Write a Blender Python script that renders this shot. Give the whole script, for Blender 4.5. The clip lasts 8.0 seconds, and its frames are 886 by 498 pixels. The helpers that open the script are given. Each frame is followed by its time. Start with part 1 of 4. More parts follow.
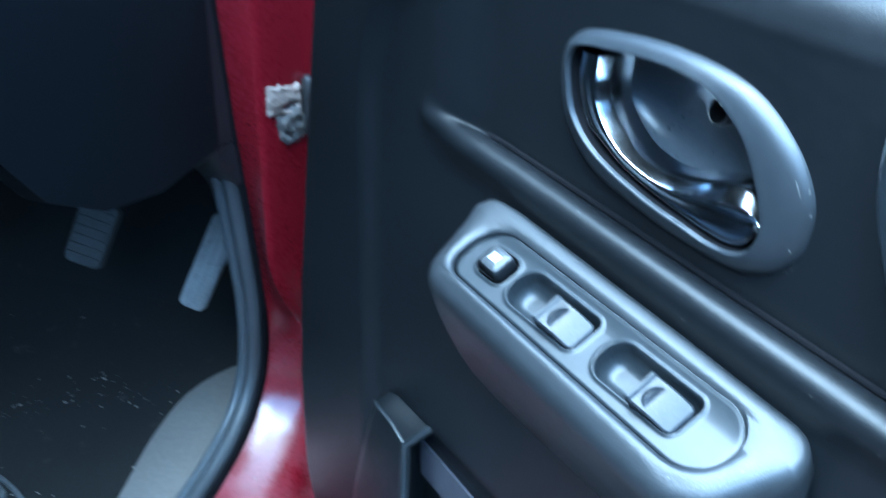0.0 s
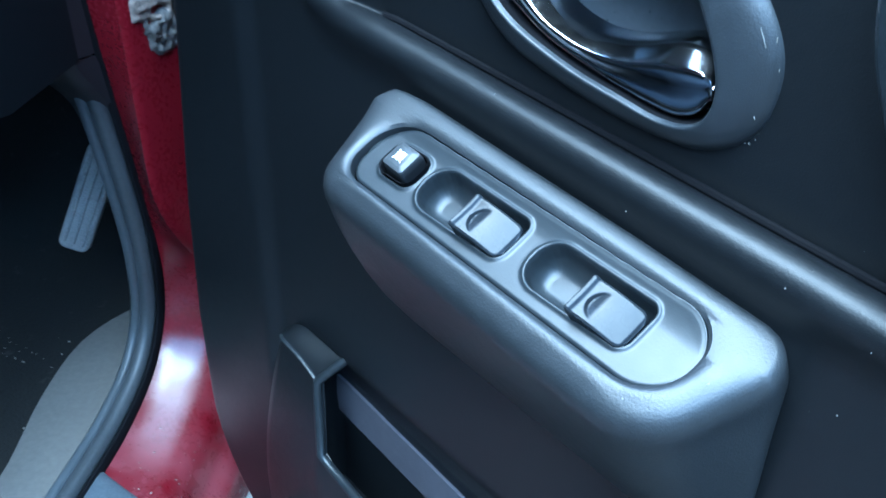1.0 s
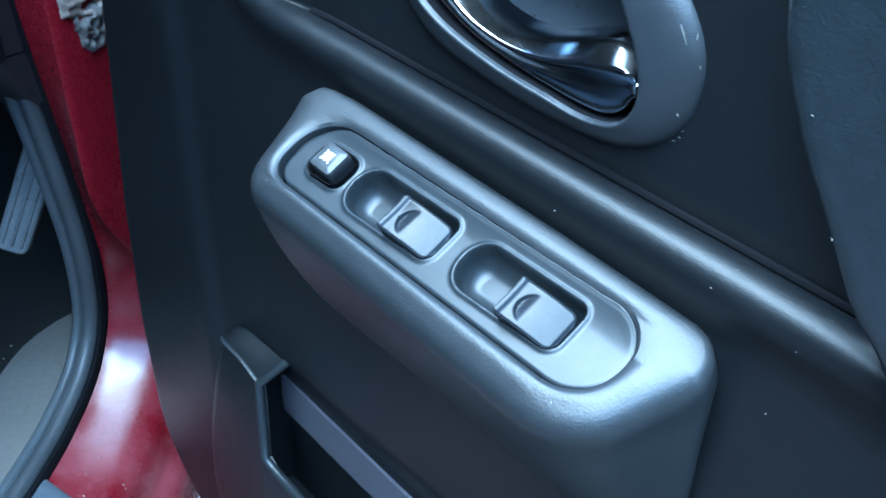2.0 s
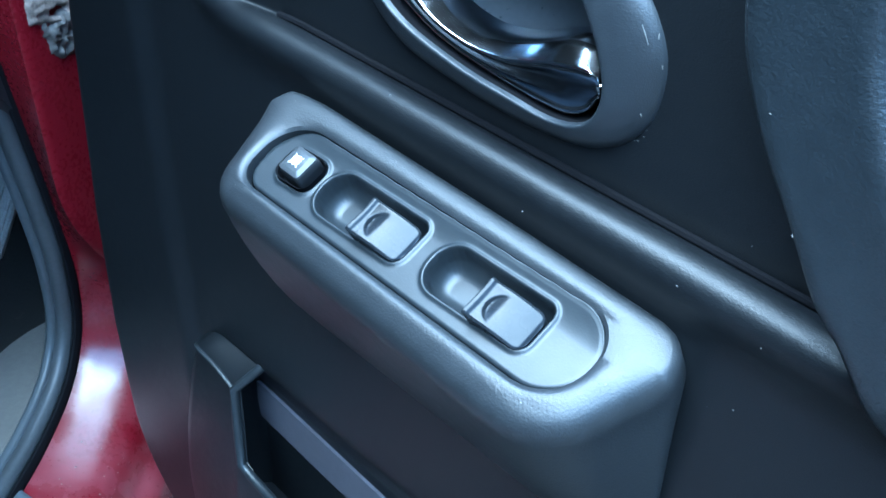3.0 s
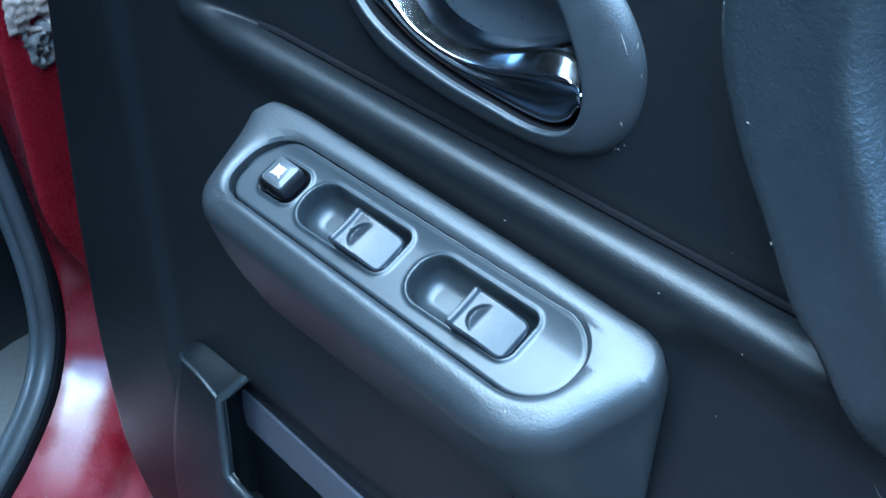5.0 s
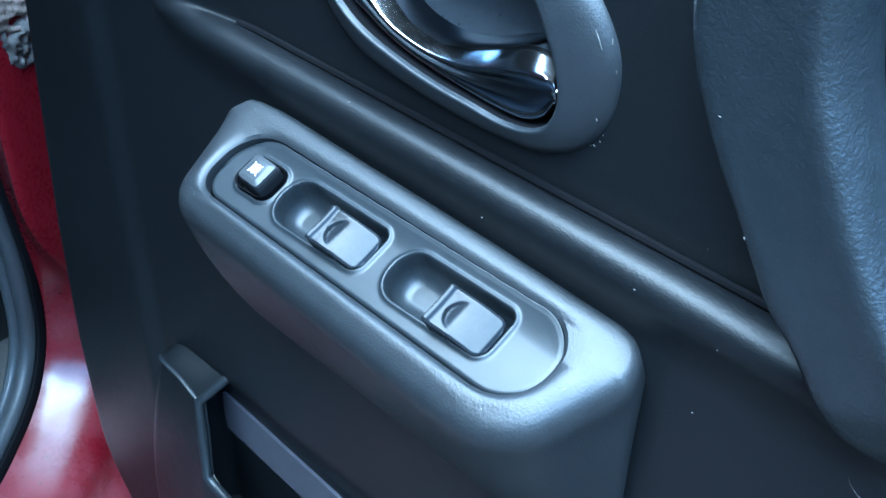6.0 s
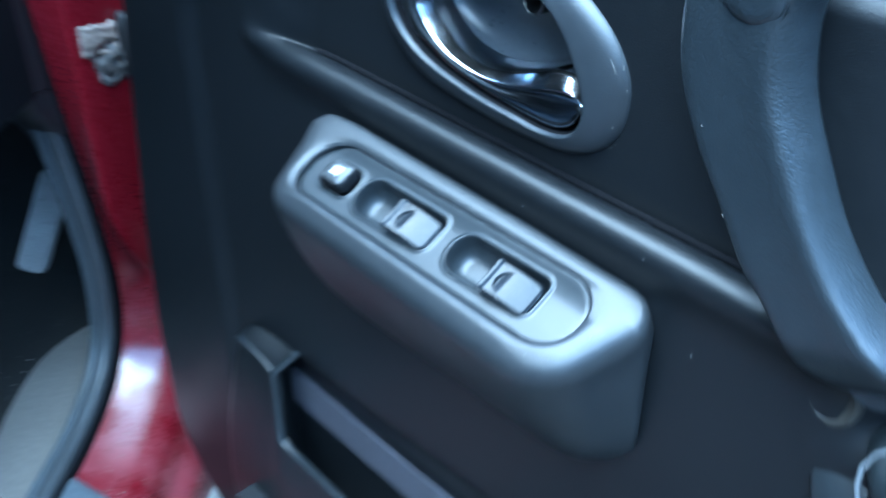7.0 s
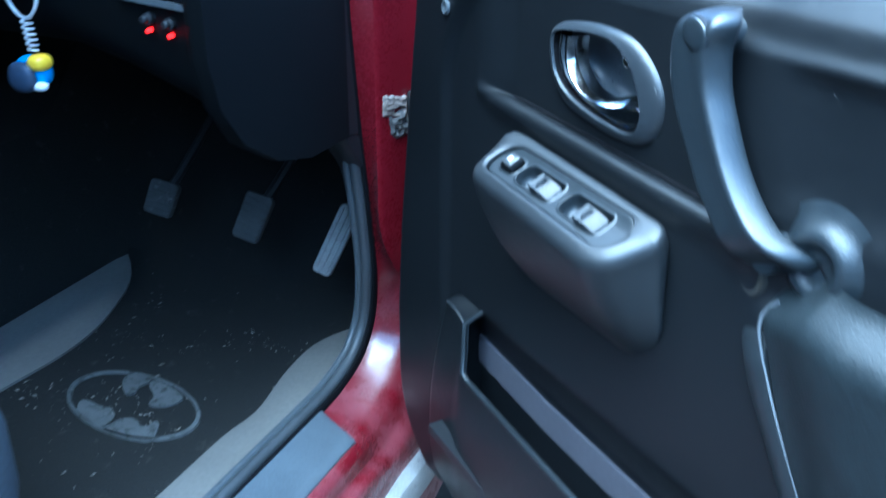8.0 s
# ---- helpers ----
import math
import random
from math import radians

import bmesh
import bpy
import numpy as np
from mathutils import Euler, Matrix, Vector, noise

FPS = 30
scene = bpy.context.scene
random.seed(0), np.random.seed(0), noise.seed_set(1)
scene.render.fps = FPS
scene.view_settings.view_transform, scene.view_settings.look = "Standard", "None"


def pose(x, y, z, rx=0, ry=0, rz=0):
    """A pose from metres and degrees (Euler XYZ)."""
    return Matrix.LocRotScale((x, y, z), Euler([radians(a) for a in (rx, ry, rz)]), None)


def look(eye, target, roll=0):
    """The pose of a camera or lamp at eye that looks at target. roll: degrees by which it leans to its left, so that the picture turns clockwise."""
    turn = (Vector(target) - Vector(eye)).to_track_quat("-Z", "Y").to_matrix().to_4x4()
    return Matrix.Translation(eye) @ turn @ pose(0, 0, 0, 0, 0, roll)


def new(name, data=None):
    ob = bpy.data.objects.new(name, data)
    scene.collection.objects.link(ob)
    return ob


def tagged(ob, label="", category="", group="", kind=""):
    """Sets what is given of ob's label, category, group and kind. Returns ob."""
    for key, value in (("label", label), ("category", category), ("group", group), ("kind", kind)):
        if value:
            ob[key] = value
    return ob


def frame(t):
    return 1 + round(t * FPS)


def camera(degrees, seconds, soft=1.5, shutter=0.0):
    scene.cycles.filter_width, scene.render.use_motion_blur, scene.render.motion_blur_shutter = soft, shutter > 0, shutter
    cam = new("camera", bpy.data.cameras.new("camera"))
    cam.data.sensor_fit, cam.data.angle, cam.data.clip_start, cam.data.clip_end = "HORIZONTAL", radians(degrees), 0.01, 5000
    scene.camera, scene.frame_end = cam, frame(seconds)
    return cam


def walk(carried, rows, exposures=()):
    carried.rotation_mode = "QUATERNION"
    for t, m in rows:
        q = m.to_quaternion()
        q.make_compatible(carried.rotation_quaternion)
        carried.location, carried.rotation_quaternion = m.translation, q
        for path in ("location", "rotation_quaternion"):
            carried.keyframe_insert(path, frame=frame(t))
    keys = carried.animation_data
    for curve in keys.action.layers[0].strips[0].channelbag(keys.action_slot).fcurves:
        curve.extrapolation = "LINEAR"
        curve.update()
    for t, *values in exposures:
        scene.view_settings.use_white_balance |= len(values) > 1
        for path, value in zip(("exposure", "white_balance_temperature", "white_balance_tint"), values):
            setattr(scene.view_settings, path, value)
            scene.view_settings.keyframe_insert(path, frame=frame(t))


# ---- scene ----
cam = camera(51.7, 8.0, soft=1.5, shutter=0.8)
# seconds, eye, target, roll: from beside the open door, looking down and forward at its inner face
PATH = [
    (0, (0.0353, 0.0275, 1.1712), (-0.1973, 0.8584, 0.6658), 2.24),
    (0.5, (0.0354, 0.0558, 1.1470), (-0.1347, 0.8765, 0.6014), 2.81),
    (1, (0.0282, 0.0776, 1.1296), (-0.1030, 0.8879, 0.5584), 1.78),
    (1.5, (0.0249, 0.0828, 1.1269), (-0.0796, 0.8917, 0.5483), 2.63),
    (2, (0.0383, 0.0873, 1.1299), (-0.0503, 0.8973, 0.5501), 2.32),
    (3.5, (0.0423, 0.0877, 1.1302), (-0.0181, 0.9039, 0.5556), 2.55),
    (4, (0.0414, 0.0884, 1.1314), (-0.0145, 0.9059, 0.5582), 2.52),
    (4.5, (0.0417, 0.0880, 1.1324), (-0.0166, 0.9053, 0.5591), 2.17),
    (6, (0.0468, 0.0880, 1.1290), (0.0068, 0.9106, 0.5619), 2.81),
    (6.5, (0.0473, 0.0832, 1.1318), (0.0057, 0.9052, 0.5639), 2.62),
    (7, (0.0408, 0.0186, 1.1660), (-0.0271, 0.8406, 0.6005), 1.06),
    (7.1, (0.0451, -0.0106, 1.1765), (-0.0703, 0.8234, 0.6370), 0.39),
    (7.2, (0.0552, -0.0430, 1.1840), (-0.1171, 0.8035, 0.6803), -0.08),
    (7.3, (0.0657, -0.0783, 1.1850), (-0.1550, 0.7789, 0.7197), 0.48),
    (7.4, (0.0834, -0.1129, 1.1941), (-0.2050, 0.7362, 0.7515), -0.47),
    (7.5, (0.0987, -0.1292, 1.1924), (-0.2294, 0.7139, 0.7663), -0.99),
    (7.8, (0.1618, -0.2081, 1.1938), (-0.1997, 0.6249, 0.7750), 0.27),
    (8, (0.1838, -0.2541, 1.1847), (-0.1831, 0.5795, 0.7719), 0.29),
]
walk(cam, [(t, look(eye, target, roll)) for t, eye, target, roll in PATH],
     exposures=[(t, e, 4760, -9) for t, e in ((0.0, 3.95), (0.5, 3.8), (1.0, 3.7), (2.0, 3.68), (3.5, 3.72), (4.5, 3.68), (6.5, 3.65), (7.0, 3.78), (7.5, 3.84), (7.8, 3.6), (8.0, 3.82))])

# ---------------------------------------------------------------- light
world = bpy.data.worlds.new("overcast_sky")
scene.world = world
world.use_nodes = True
wn = world.node_tree
sky = wn.nodes.new("ShaderNodeTexSky")
sky.sky_type, sky.sun_disc = "NISHITA", False
sky.sun_elevation, sky.sun_rotation = radians(72), radians(240)
wn.links.new(sky.outputs[0], wn.nodes["Background"].inputs[0])
wn.nodes["Background"].inputs[1].default_value = 0.15
sun = new("sun", bpy.data.lights.new("sun", "SUN"))
sun.data.energy, sun.data.angle, sun.data.color = 1.8, radians(73), (0.88, 0.95, 1.0)
sun.matrix_world = look((-1.1, -1.5, 5.3), (0, 0, 0.9))

# ---------------------------------------------------------------- materials


def material(name, color, rough, metal=0.0, coat=0.0, mottle=0.25, grain=0.0, grain_size=900.0, patch=9.0, dirt=None, dirt_amount=0.5, spec=0.5, coat_rough=0.08):
    """A procedural surface: base colour with patches and fine mottling, grain as bump, roughness that varies, and dirt in blotches."""
    m = bpy.data.materials.new(name)
    m.use_nodes = True
    nt = m.node_tree
    nodes, links = nt.nodes, nt.links
    b = nodes["Principled BSDF"]
    b.inputs["Metallic"].default_value = metal
    b.inputs["Coat Weight"].default_value = coat
    b.inputs["Coat Roughness"].default_value = coat_rough
    b.inputs["Specular IOR Level"].default_value = spec
    tc = nodes.new("ShaderNodeTexCoord")
    big = nodes.new("ShaderNodeTexNoise")
    big.inputs["Scale"].default_value, big.inputs["Detail"].default_value = patch, 5.0
    fine = nodes.new("ShaderNodeTexNoise")
    fine.inputs["Scale"].default_value, fine.inputs["Detail"].default_value = patch * 22, 3.0
    for node in (big, fine):
        links.new(tc.outputs["Object"], node.inputs["Vector"])
    both = nodes.new("ShaderNodeMath")
    both.operation = "MULTIPLY_ADD"
    links.new(fine.outputs["Fac"], both.inputs[0])
    both.inputs[1].default_value = 0.5
    half = nodes.new("ShaderNodeMath")
    half.operation = "MULTIPLY"
    links.new(big.outputs["Fac"], half.inputs[0])
    half.inputs[1].default_value = 0.5
    links.new(half.outputs[0], both.inputs[2])
    ramp = nodes.new("ShaderNodeValToRGB")
    ramp.color_ramp.elements[0].position, ramp.color_ramp.elements[1].position = 0.3, 0.7
    lo, hi = 1 - mottle, 1 + mottle
    ramp.color_ramp.elements[0].color = (*(c * lo for c in color), 1)
    ramp.color_ramp.elements[1].color = (*(min(1, c * hi) for c in color), 1)
    links.new(both.outputs[0], ramp.inputs[0])
    out = ramp.outputs[0]
    if dirt:
        blot = nodes.new("ShaderNodeTexNoise")
        blot.inputs["Scale"].default_value, blot.inputs["Detail"].default_value, blot.inputs["Roughness"].default_value = patch * 3, 9.0, 0.7
        links.new(tc.outputs["Object"], blot.inputs["Vector"])
        cut = nodes.new("ShaderNodeMapRange")
        cut.inputs["From Min"].default_value, cut.inputs["From Max"].default_value = 0.72 - 0.3 * dirt_amount, 0.86 - 0.3 * dirt_amount
        links.new(blot.outputs["Fac"], cut.inputs["Value"])
        mix = nodes.new("ShaderNodeMix")
        mix.data_type = "RGBA"
        links.new(cut.outputs[0], mix.inputs["Factor"])
        links.new(out, mix.inputs["A"])
        mix.inputs["B"].default_value = (*dirt, 1)
        out = mix.outputs["Result"]
    links.new(out, b.inputs["Base Color"])
    rr = nodes.new("ShaderNodeMapRange")
    rr.inputs["To Min"].default_value, rr.inputs["To Max"].default_value = max(0.02, rough - 0.11), min(1, rough + 0.12)
    links.new(both.outputs[0], rr.inputs["Value"])
    links.new(rr.outputs[0], b.inputs["Roughness"])
    if grain:
        cell = nodes.new("ShaderNodeTexNoise")
        cell.inputs["Scale"].default_value, cell.inputs["Detail"].default_value, cell.inputs["Roughness"].default_value = grain_size * 0.8, 2.5, 0.6
        links.new(tc.outputs["Object"], cell.inputs["Vector"])
        bump = nodes.new("ShaderNodeBump")
        bump.inputs["Strength"].default_value, bump.inputs["Distance"].default_value = grain, 0.0006
        links.new(cell.outputs["Fac"], bump.inputs["Height"])
        links.new(bump.outputs[0], b.inputs["Normal"])
    return m


PANEL = material("door_plastic", (0.005625, 0.0066, 0.00795), 0.39, grain=0.2, grain_size=2200, mottle=0.2, spec=0.41)
POD = material("grained_plastic", (0.01672, 0.01892, 0.02156), 0.41, grain=0.24, grain_size=1500, mottle=0.15, spec=0.53)
PLATE = material("satin_plastic", (0.014, 0.017, 0.020), 0.38, spec=0.45, grain=0.06, grain_size=1600, mottle=0.12)
SWITCH = material("gloss_plastic", (0.012, 0.014, 0.017), 0.27, mottle=0.1, spec=0.27, grain=0.25, grain_size=160)
BLACK = material("black_plastic", (0.012, 0.013, 0.015), 0.42, mottle=0.2)
WELL = material("matt_black_plastic", (0.004, 0.004, 0.005), 0.8, mottle=0.2, spec=0.08)
CHROME = material("chrome", (0.80, 0.82, 0.85), 0.13, metal=1.0, mottle=0.05)
BOWL = material("handle_bowl_plastic", (0.055, 0.062, 0.072), 0.30, mottle=0.12, patch=20)
VINYL = material("vinyl", (0.013, 0.0165, 0.020), 0.31, grain=0.42, grain_size=1100, mottle=0.2, spec=0.68)
BUTTON = material("button_plastic", (0.045, 0.047, 0.05), 0.34, mottle=0.4, patch=120, spec=0.4)
BEZELMAT = material("bezel_plastic", (0.019, 0.022, 0.026), 0.36, grain=0.2, grain_size=2300, mottle=0.12)
LINING = material("felt_lining", (0.075, 0.072, 0.088), 0.8, grain=0.4, grain_size=900, mottle=0.15)
BOLSTER = material("door_bolster_vinyl", (0.010, 0.013, 0.015), 0.42, grain=0.6, grain_size=700, mottle=0.4, patch=14, spec=0.34)
WHITE = material("white_print", (0.75, 0.76, 0.78), 0.5, mottle=0.15)
RED = material("red_paint", (0.115, 0.0036, 0.009), 0.28, coat=0.7, coat_rough=0.14, mottle=0.12, patch=14, dirt=(0.10, 0.02, 0.025), dirt_amount=0.25)

def dust_and_highlight(m, low, high, color):
    """Dull dust in blotches on the lower part of a painted surface; its tint also paints a highlight."""
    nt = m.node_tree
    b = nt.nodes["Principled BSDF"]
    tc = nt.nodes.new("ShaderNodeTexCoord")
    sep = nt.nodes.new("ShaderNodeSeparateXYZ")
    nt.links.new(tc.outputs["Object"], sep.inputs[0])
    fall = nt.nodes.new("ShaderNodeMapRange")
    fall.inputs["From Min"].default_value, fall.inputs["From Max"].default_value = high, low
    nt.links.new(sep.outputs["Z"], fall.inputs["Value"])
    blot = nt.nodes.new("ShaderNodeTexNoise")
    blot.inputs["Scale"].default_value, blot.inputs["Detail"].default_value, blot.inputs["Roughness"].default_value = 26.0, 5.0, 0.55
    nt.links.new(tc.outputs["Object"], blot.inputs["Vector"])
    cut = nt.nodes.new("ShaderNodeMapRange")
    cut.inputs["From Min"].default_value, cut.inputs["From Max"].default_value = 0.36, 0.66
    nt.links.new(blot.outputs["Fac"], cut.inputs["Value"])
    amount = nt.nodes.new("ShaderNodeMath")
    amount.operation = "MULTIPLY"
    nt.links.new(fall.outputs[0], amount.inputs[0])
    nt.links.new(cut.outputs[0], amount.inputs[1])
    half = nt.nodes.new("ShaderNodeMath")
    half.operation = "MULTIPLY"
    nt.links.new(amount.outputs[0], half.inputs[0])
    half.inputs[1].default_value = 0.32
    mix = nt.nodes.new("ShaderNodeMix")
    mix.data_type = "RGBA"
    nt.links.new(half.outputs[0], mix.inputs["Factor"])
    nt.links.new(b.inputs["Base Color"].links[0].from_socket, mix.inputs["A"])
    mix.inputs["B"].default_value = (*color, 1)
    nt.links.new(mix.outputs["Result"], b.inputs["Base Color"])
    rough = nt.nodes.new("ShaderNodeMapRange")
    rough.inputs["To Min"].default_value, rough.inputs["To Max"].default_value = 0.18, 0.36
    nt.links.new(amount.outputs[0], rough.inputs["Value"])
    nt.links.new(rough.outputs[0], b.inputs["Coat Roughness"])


# pink tint: dust, with some of the sill's broad highlight put into the colour
dust_and_highlight(RED, 0.56, 0.66, (0.28, 0.10, 0.12))
RUBBER = material("seal_rubber", (0.042, 0.046, 0.050), 0.46, mottle=0.3, dirt=(0.16, 0.15, 0.14), dirt_amount=0.15, patch=16)
TRIM = material("pillar_trim_plastic", (0.0075, 0.00975, 0.012), 0.5, grain=0.15, grain_size=1600, mottle=0.15, spec=0.4)
EDGETRIM = material("edge_trim_plastic", (0.055, 0.062, 0.068), 0.42, grain=0.2, grain_size=1600, mottle=0.2, dirt=(0.10, 0.10, 0.095), dirt_amount=0.1)
DASH = material("dash_plastic", (0.00408, 0.00493, 0.00578), 0.6, grain=0.2, grain_size=1400, mottle=0.2, spec=0.08)
CARPET = material("black_carpet", (0.0066, 0.0060, 0.0045), 0.95, grain=1.0, grain_size=420, mottle=0.55, patch=14, dirt=(0.036, 0.033, 0.027), dirt_amount=0.40)
GREYMAT = material("grey_rubber", (0.145, 0.134, 0.118), 0.8, grain=0.3, grain_size=500, mottle=0.16, dirt=(0.15, 0.145, 0.135), dirt_amount=0.3)
PRINT = material("worn_pale_print", (0.085, 0.087, 0.084), 0.9, mottle=0.3, patch=25, dirt=(0.02, 0.02, 0.02), dirt_amount=0.7)
SCUFF = material("scuff_plate_plastic", (0.07, 0.082, 0.095), 0.42, mottle=0.3, dirt=(0.05, 0.05, 0.05), dirt_amount=0.35, patch=20)
STEP = material("worn_aluminium", (0.42, 0.42, 0.41), 0.5, metal=0.4, mottle=0.25, dirt=(0.10, 0.09, 0.08), dirt_amount=0.45, patch=18)
PEDAL = material("worn_pedal_rubber", (0.055, 0.055, 0.052), 0.75, mottle=0.4, dirt=(0.15, 0.145, 0.13), dirt_amount=0.6, patch=30)
BAREPEDAL = material("worn_pale_pedal", (0.30, 0.285, 0.26), 0.6, mottle=0.35, dirt=(0.17, 0.16, 0.145), dirt_amount=0.6, patch=30)
BRAKE = material("pale_worn_rubber", (0.055, 0.055, 0.052), 0.75, mottle=0.4, dirt=(0.030, 0.029, 0.026), dirt_amount=0.5, patch=30)
CHIPPED = material("chipped_pale_metal", (0.25, 0.205, 0.175), 0.6, metal=0.1, mottle=0.5, dirt=(0.10, 0.02, 0.02), dirt_amount=0.45, patch=26)
STEEL = material("black_steel", (0.015, 0.015, 0.016), 0.5, mottle=0.3)
GREASE = material("old_grease", (0.10, 0.095, 0.09), 0.45, mottle=0.6, dirt=(0.02, 0.017, 0.016), dirt_amount=0.8, patch=22)
SPECK = material("pale_dust", (0.13, 0.13, 0.125), 0.9, mottle=0.4)
CRUMB = material("dry_grit", (0.20, 0.18, 0.15), 0.9, mottle=0.4)
EARTH = material("brown_earth", (0.045, 0.038, 0.031), 0.95, grain=1.0, grain_size=60, mottle=0.5, patch=3, dirt=(0.08, 0.07, 0.058), dirt_amount=0.5)
GLOSSBLACK = material("black_gloss", (0.006, 0.006, 0.008), 0.06, mottle=0.1)
FRAMEGREY = material("grey_frame_plastic", (0.075, 0.082, 0.09), 0.45, mottle=0.15)
FLANGE = material("smooth_grey_plastic", (0.0144, 0.0174, 0.0204), 0.40, grain=0.15, grain_size=1600, mottle=0.15, spec=0.55)
WORNCAP = material("worn_brown_plastic", (0.030, 0.028, 0.024), 0.5, mottle=0.5, patch=40, dirt=(0.06, 0.052, 0.042), dirt_amount=0.5)
PIPE = material("pale_piping", (0.12, 0.13, 0.145), 0.4, mottle=0.15)
FABRIC = material("seat_fabric", (0.05, 0.06, 0.075), 0.9, grain=0.6, grain_size=500, mottle=0.3)
BLUE = material("blue_toy_plastic", (0.03, 0.30, 0.70), 0.3, mottle=0.1)
YELLOW = material("yellow_toy_plastic", (0.80, 0.52, 0.03), 0.3, mottle=0.1)
NICKEL = material("nickel_wire", (0.62, 0.63, 0.65), 0.35, metal=0.2, mottle=0.2)
NAVY = material("navy_toy_rubber", (0.03, 0.045, 0.08), 0.5, mottle=0.2)

LEDMAT = bpy.data.materials.new("red_led")
LEDMAT.use_nodes = True
LEDMAT.node_tree.nodes["Principled BSDF"].inputs["Base Color"].default_value = (0.5, 0.01, 0.01, 1)
LEDMAT.node_tree.nodes["Principled BSDF"].inputs["Emission Color"].default_value = (1.0, 0.004, 0.006, 1)
LEDMAT.node_tree.nodes["Principled BSDF"].inputs["Emission Strength"].default_value = 0.4

# ---------------------------------------------------------------- helpers for meshes


def part(name, bm, mat, parent=None, label="", smooth=True, angle=40):
    """Links a bmesh as one mesh object under a thing or a part."""
    bmesh.ops.recalc_face_normals(bm, faces=bm.faces)
    if smooth:
        for f in bm.faces:
            f.smooth = True
        for e in bm.edges:
            if len(e.link_faces) == 2 and e.calc_face_angle(0) > radians(angle):
                e.smooth = False
    me = bpy.data.meshes.new(name)
    bm.to_mesh(me)
    bm.free()
    me.materials.append(mat)
    ob = new(name, me)
    if parent:
        ob.parent = parent
    if label:
        ob["label"] = label
    return ob


def thing(name, label, category, m=None, kind="", group=""):
    ob = tagged(new(name), label, category, group, kind)
    ob.empty_display_size = 0.05
    if m:
        ob.matrix_world = m
    return ob


def loft(bm, rings, closed=True, cap0=False, cap1=False):
    """Joins rings of equal length with faces."""
    vs = [[bm.verts.new(p) for p in r] for r in rings]
    n = len(vs[0])
    for a, b in zip(vs, vs[1:]):
        for i in range(n if closed else n - 1):
            j = (i + 1) % n
            bm.faces.new((a[i], a[j], b[j], b[i]))
    if cap0:
        bm.faces.new(vs[0][::-1])
    if cap1:
        bm.faces.new(vs[-1])
    return vs


def roundpoly(pts, radii, seg=6):
    """A closed outline with rounded corners, in the plane."""
    out = []
    k = len(pts)
    for i in range(k):
        p, a, b = Vector(pts[i]), Vector(pts[i - 1]), Vector(pts[(i + 1) % k])
        r = radii[i] if isinstance(radii, (list, tuple)) else radii
        u, v = (a - p).normalized(), (b - p).normalized()
        if r <= 0:
            out.append(p)
            continue
        half = math.acos(max(-1, min(1, u.dot(v)))) / 2
        cut = r / math.tan(half)
        c = p + (u + v).normalized() * (r / math.sin(half))
        s, e = p + u * cut - c, p + v * cut - c
        a0, a1 = math.atan2(s.y, s.x), math.atan2(e.y, e.x)
        da = (a1 - a0 + math.pi) % (2 * math.pi) - math.pi
        out += [c + Vector((math.cos(a0 + da * j / seg), math.sin(a0 + da * j / seg))) * r for j in range(seg + 1)]
    return out


def inset(loop, dist):
    """The outline moved inwards (for a loop that runs counter-clockwise)."""
    k = len(loop)
    out = []
    for i in range(k):
        t = (loop[(i + 1) % k] - loop[i - 1]).normalized()
        out.append(loop[i] + Vector((-t.y, t.x)) * dist)
    return out


def spline(pts, n, closed=False):
    """Points at even steps along a Catmull-Rom curve."""
    ps = [Vector(p) for p in pts]
    k = len(ps)
    dense = []
    for i in range(k if closed else k - 1):
        g = (lambda j: ps[j % k]) if closed else (lambda j: ps[max(0, min(k - 1, j))])
        p0, p1, p2, p3 = g(i - 1), g(i), g(i + 1), g(i + 2)
        for s in range(24):
            t = s / 24
            dense.append(0.5 * (2 * p1 + (p2 - p0) * t + (2 * p0 - 5 * p1 + 4 * p2 - p3) * t * t + (3 * p1 - p0 - 3 * p2 + p3) * t ** 3))
    dense.append(ps[0] if closed else ps[-1])
    cum = [0.0]
    for a, b in zip(dense, dense[1:]):
        cum.append(cum[-1] + (b - a).length)
    out, j = [], 0
    for i in range(n):
        want = cum[-1] * i / (n if closed else n - 1)
        while j < len(cum) - 2 and cum[j + 1] < want:
            j += 1
        span = cum[j + 1] - cum[j]
        out.append(dense[j].lerp(dense[j + 1], (want - cum[j]) / span if span > 1e-12 else 0))
    return out


def tube(bm, pts, radius, seg=10, caps=True):
    """A round tube along points; radius may be a list."""
    ps = [Vector(p) for p in pts]
    rings = []
    side = None
    for i, p in enumerate(ps):
        t = (ps[min(i + 1, len(ps) - 1)] - ps[max(i - 1, 0)]).normalized()
        if side is None:
            side = t.orthogonal().normalized()
        side = (side - t * side.dot(t)).normalized()
        up = t.cross(side)
        r = radius[i] if isinstance(radius, (list, tuple)) else radius
        rings.append([p + (side * math.cos(2 * math.pi * j / seg) + up * math.sin(2 * math.pi * j / seg)) * r for j in range(seg)])
    loft(bm, rings, True, caps, caps)


def box(bm, lo, hi, bevel=0.0, seg=2):
    made = bmesh.ops.create_cube(bm, size=1.0)
    for v in made["verts"]:
        v.co = Vector([lo[i] + (v.co[i] + 0.5) * (hi[i] - lo[i]) for i in range(3)])
    if bevel:
        edges = list({e for v in made["verts"] for e in v.link_edges})
        bmesh.ops.bevel(bm, geom=edges, offset=bevel, segments=seg, profile=0.5, affect="EDGES")


def smoothstep(x, a, b):
    t = max(0.0, min(1.0, (x - a) / (b - a)))
    return t * t * (3 - 2 * t)


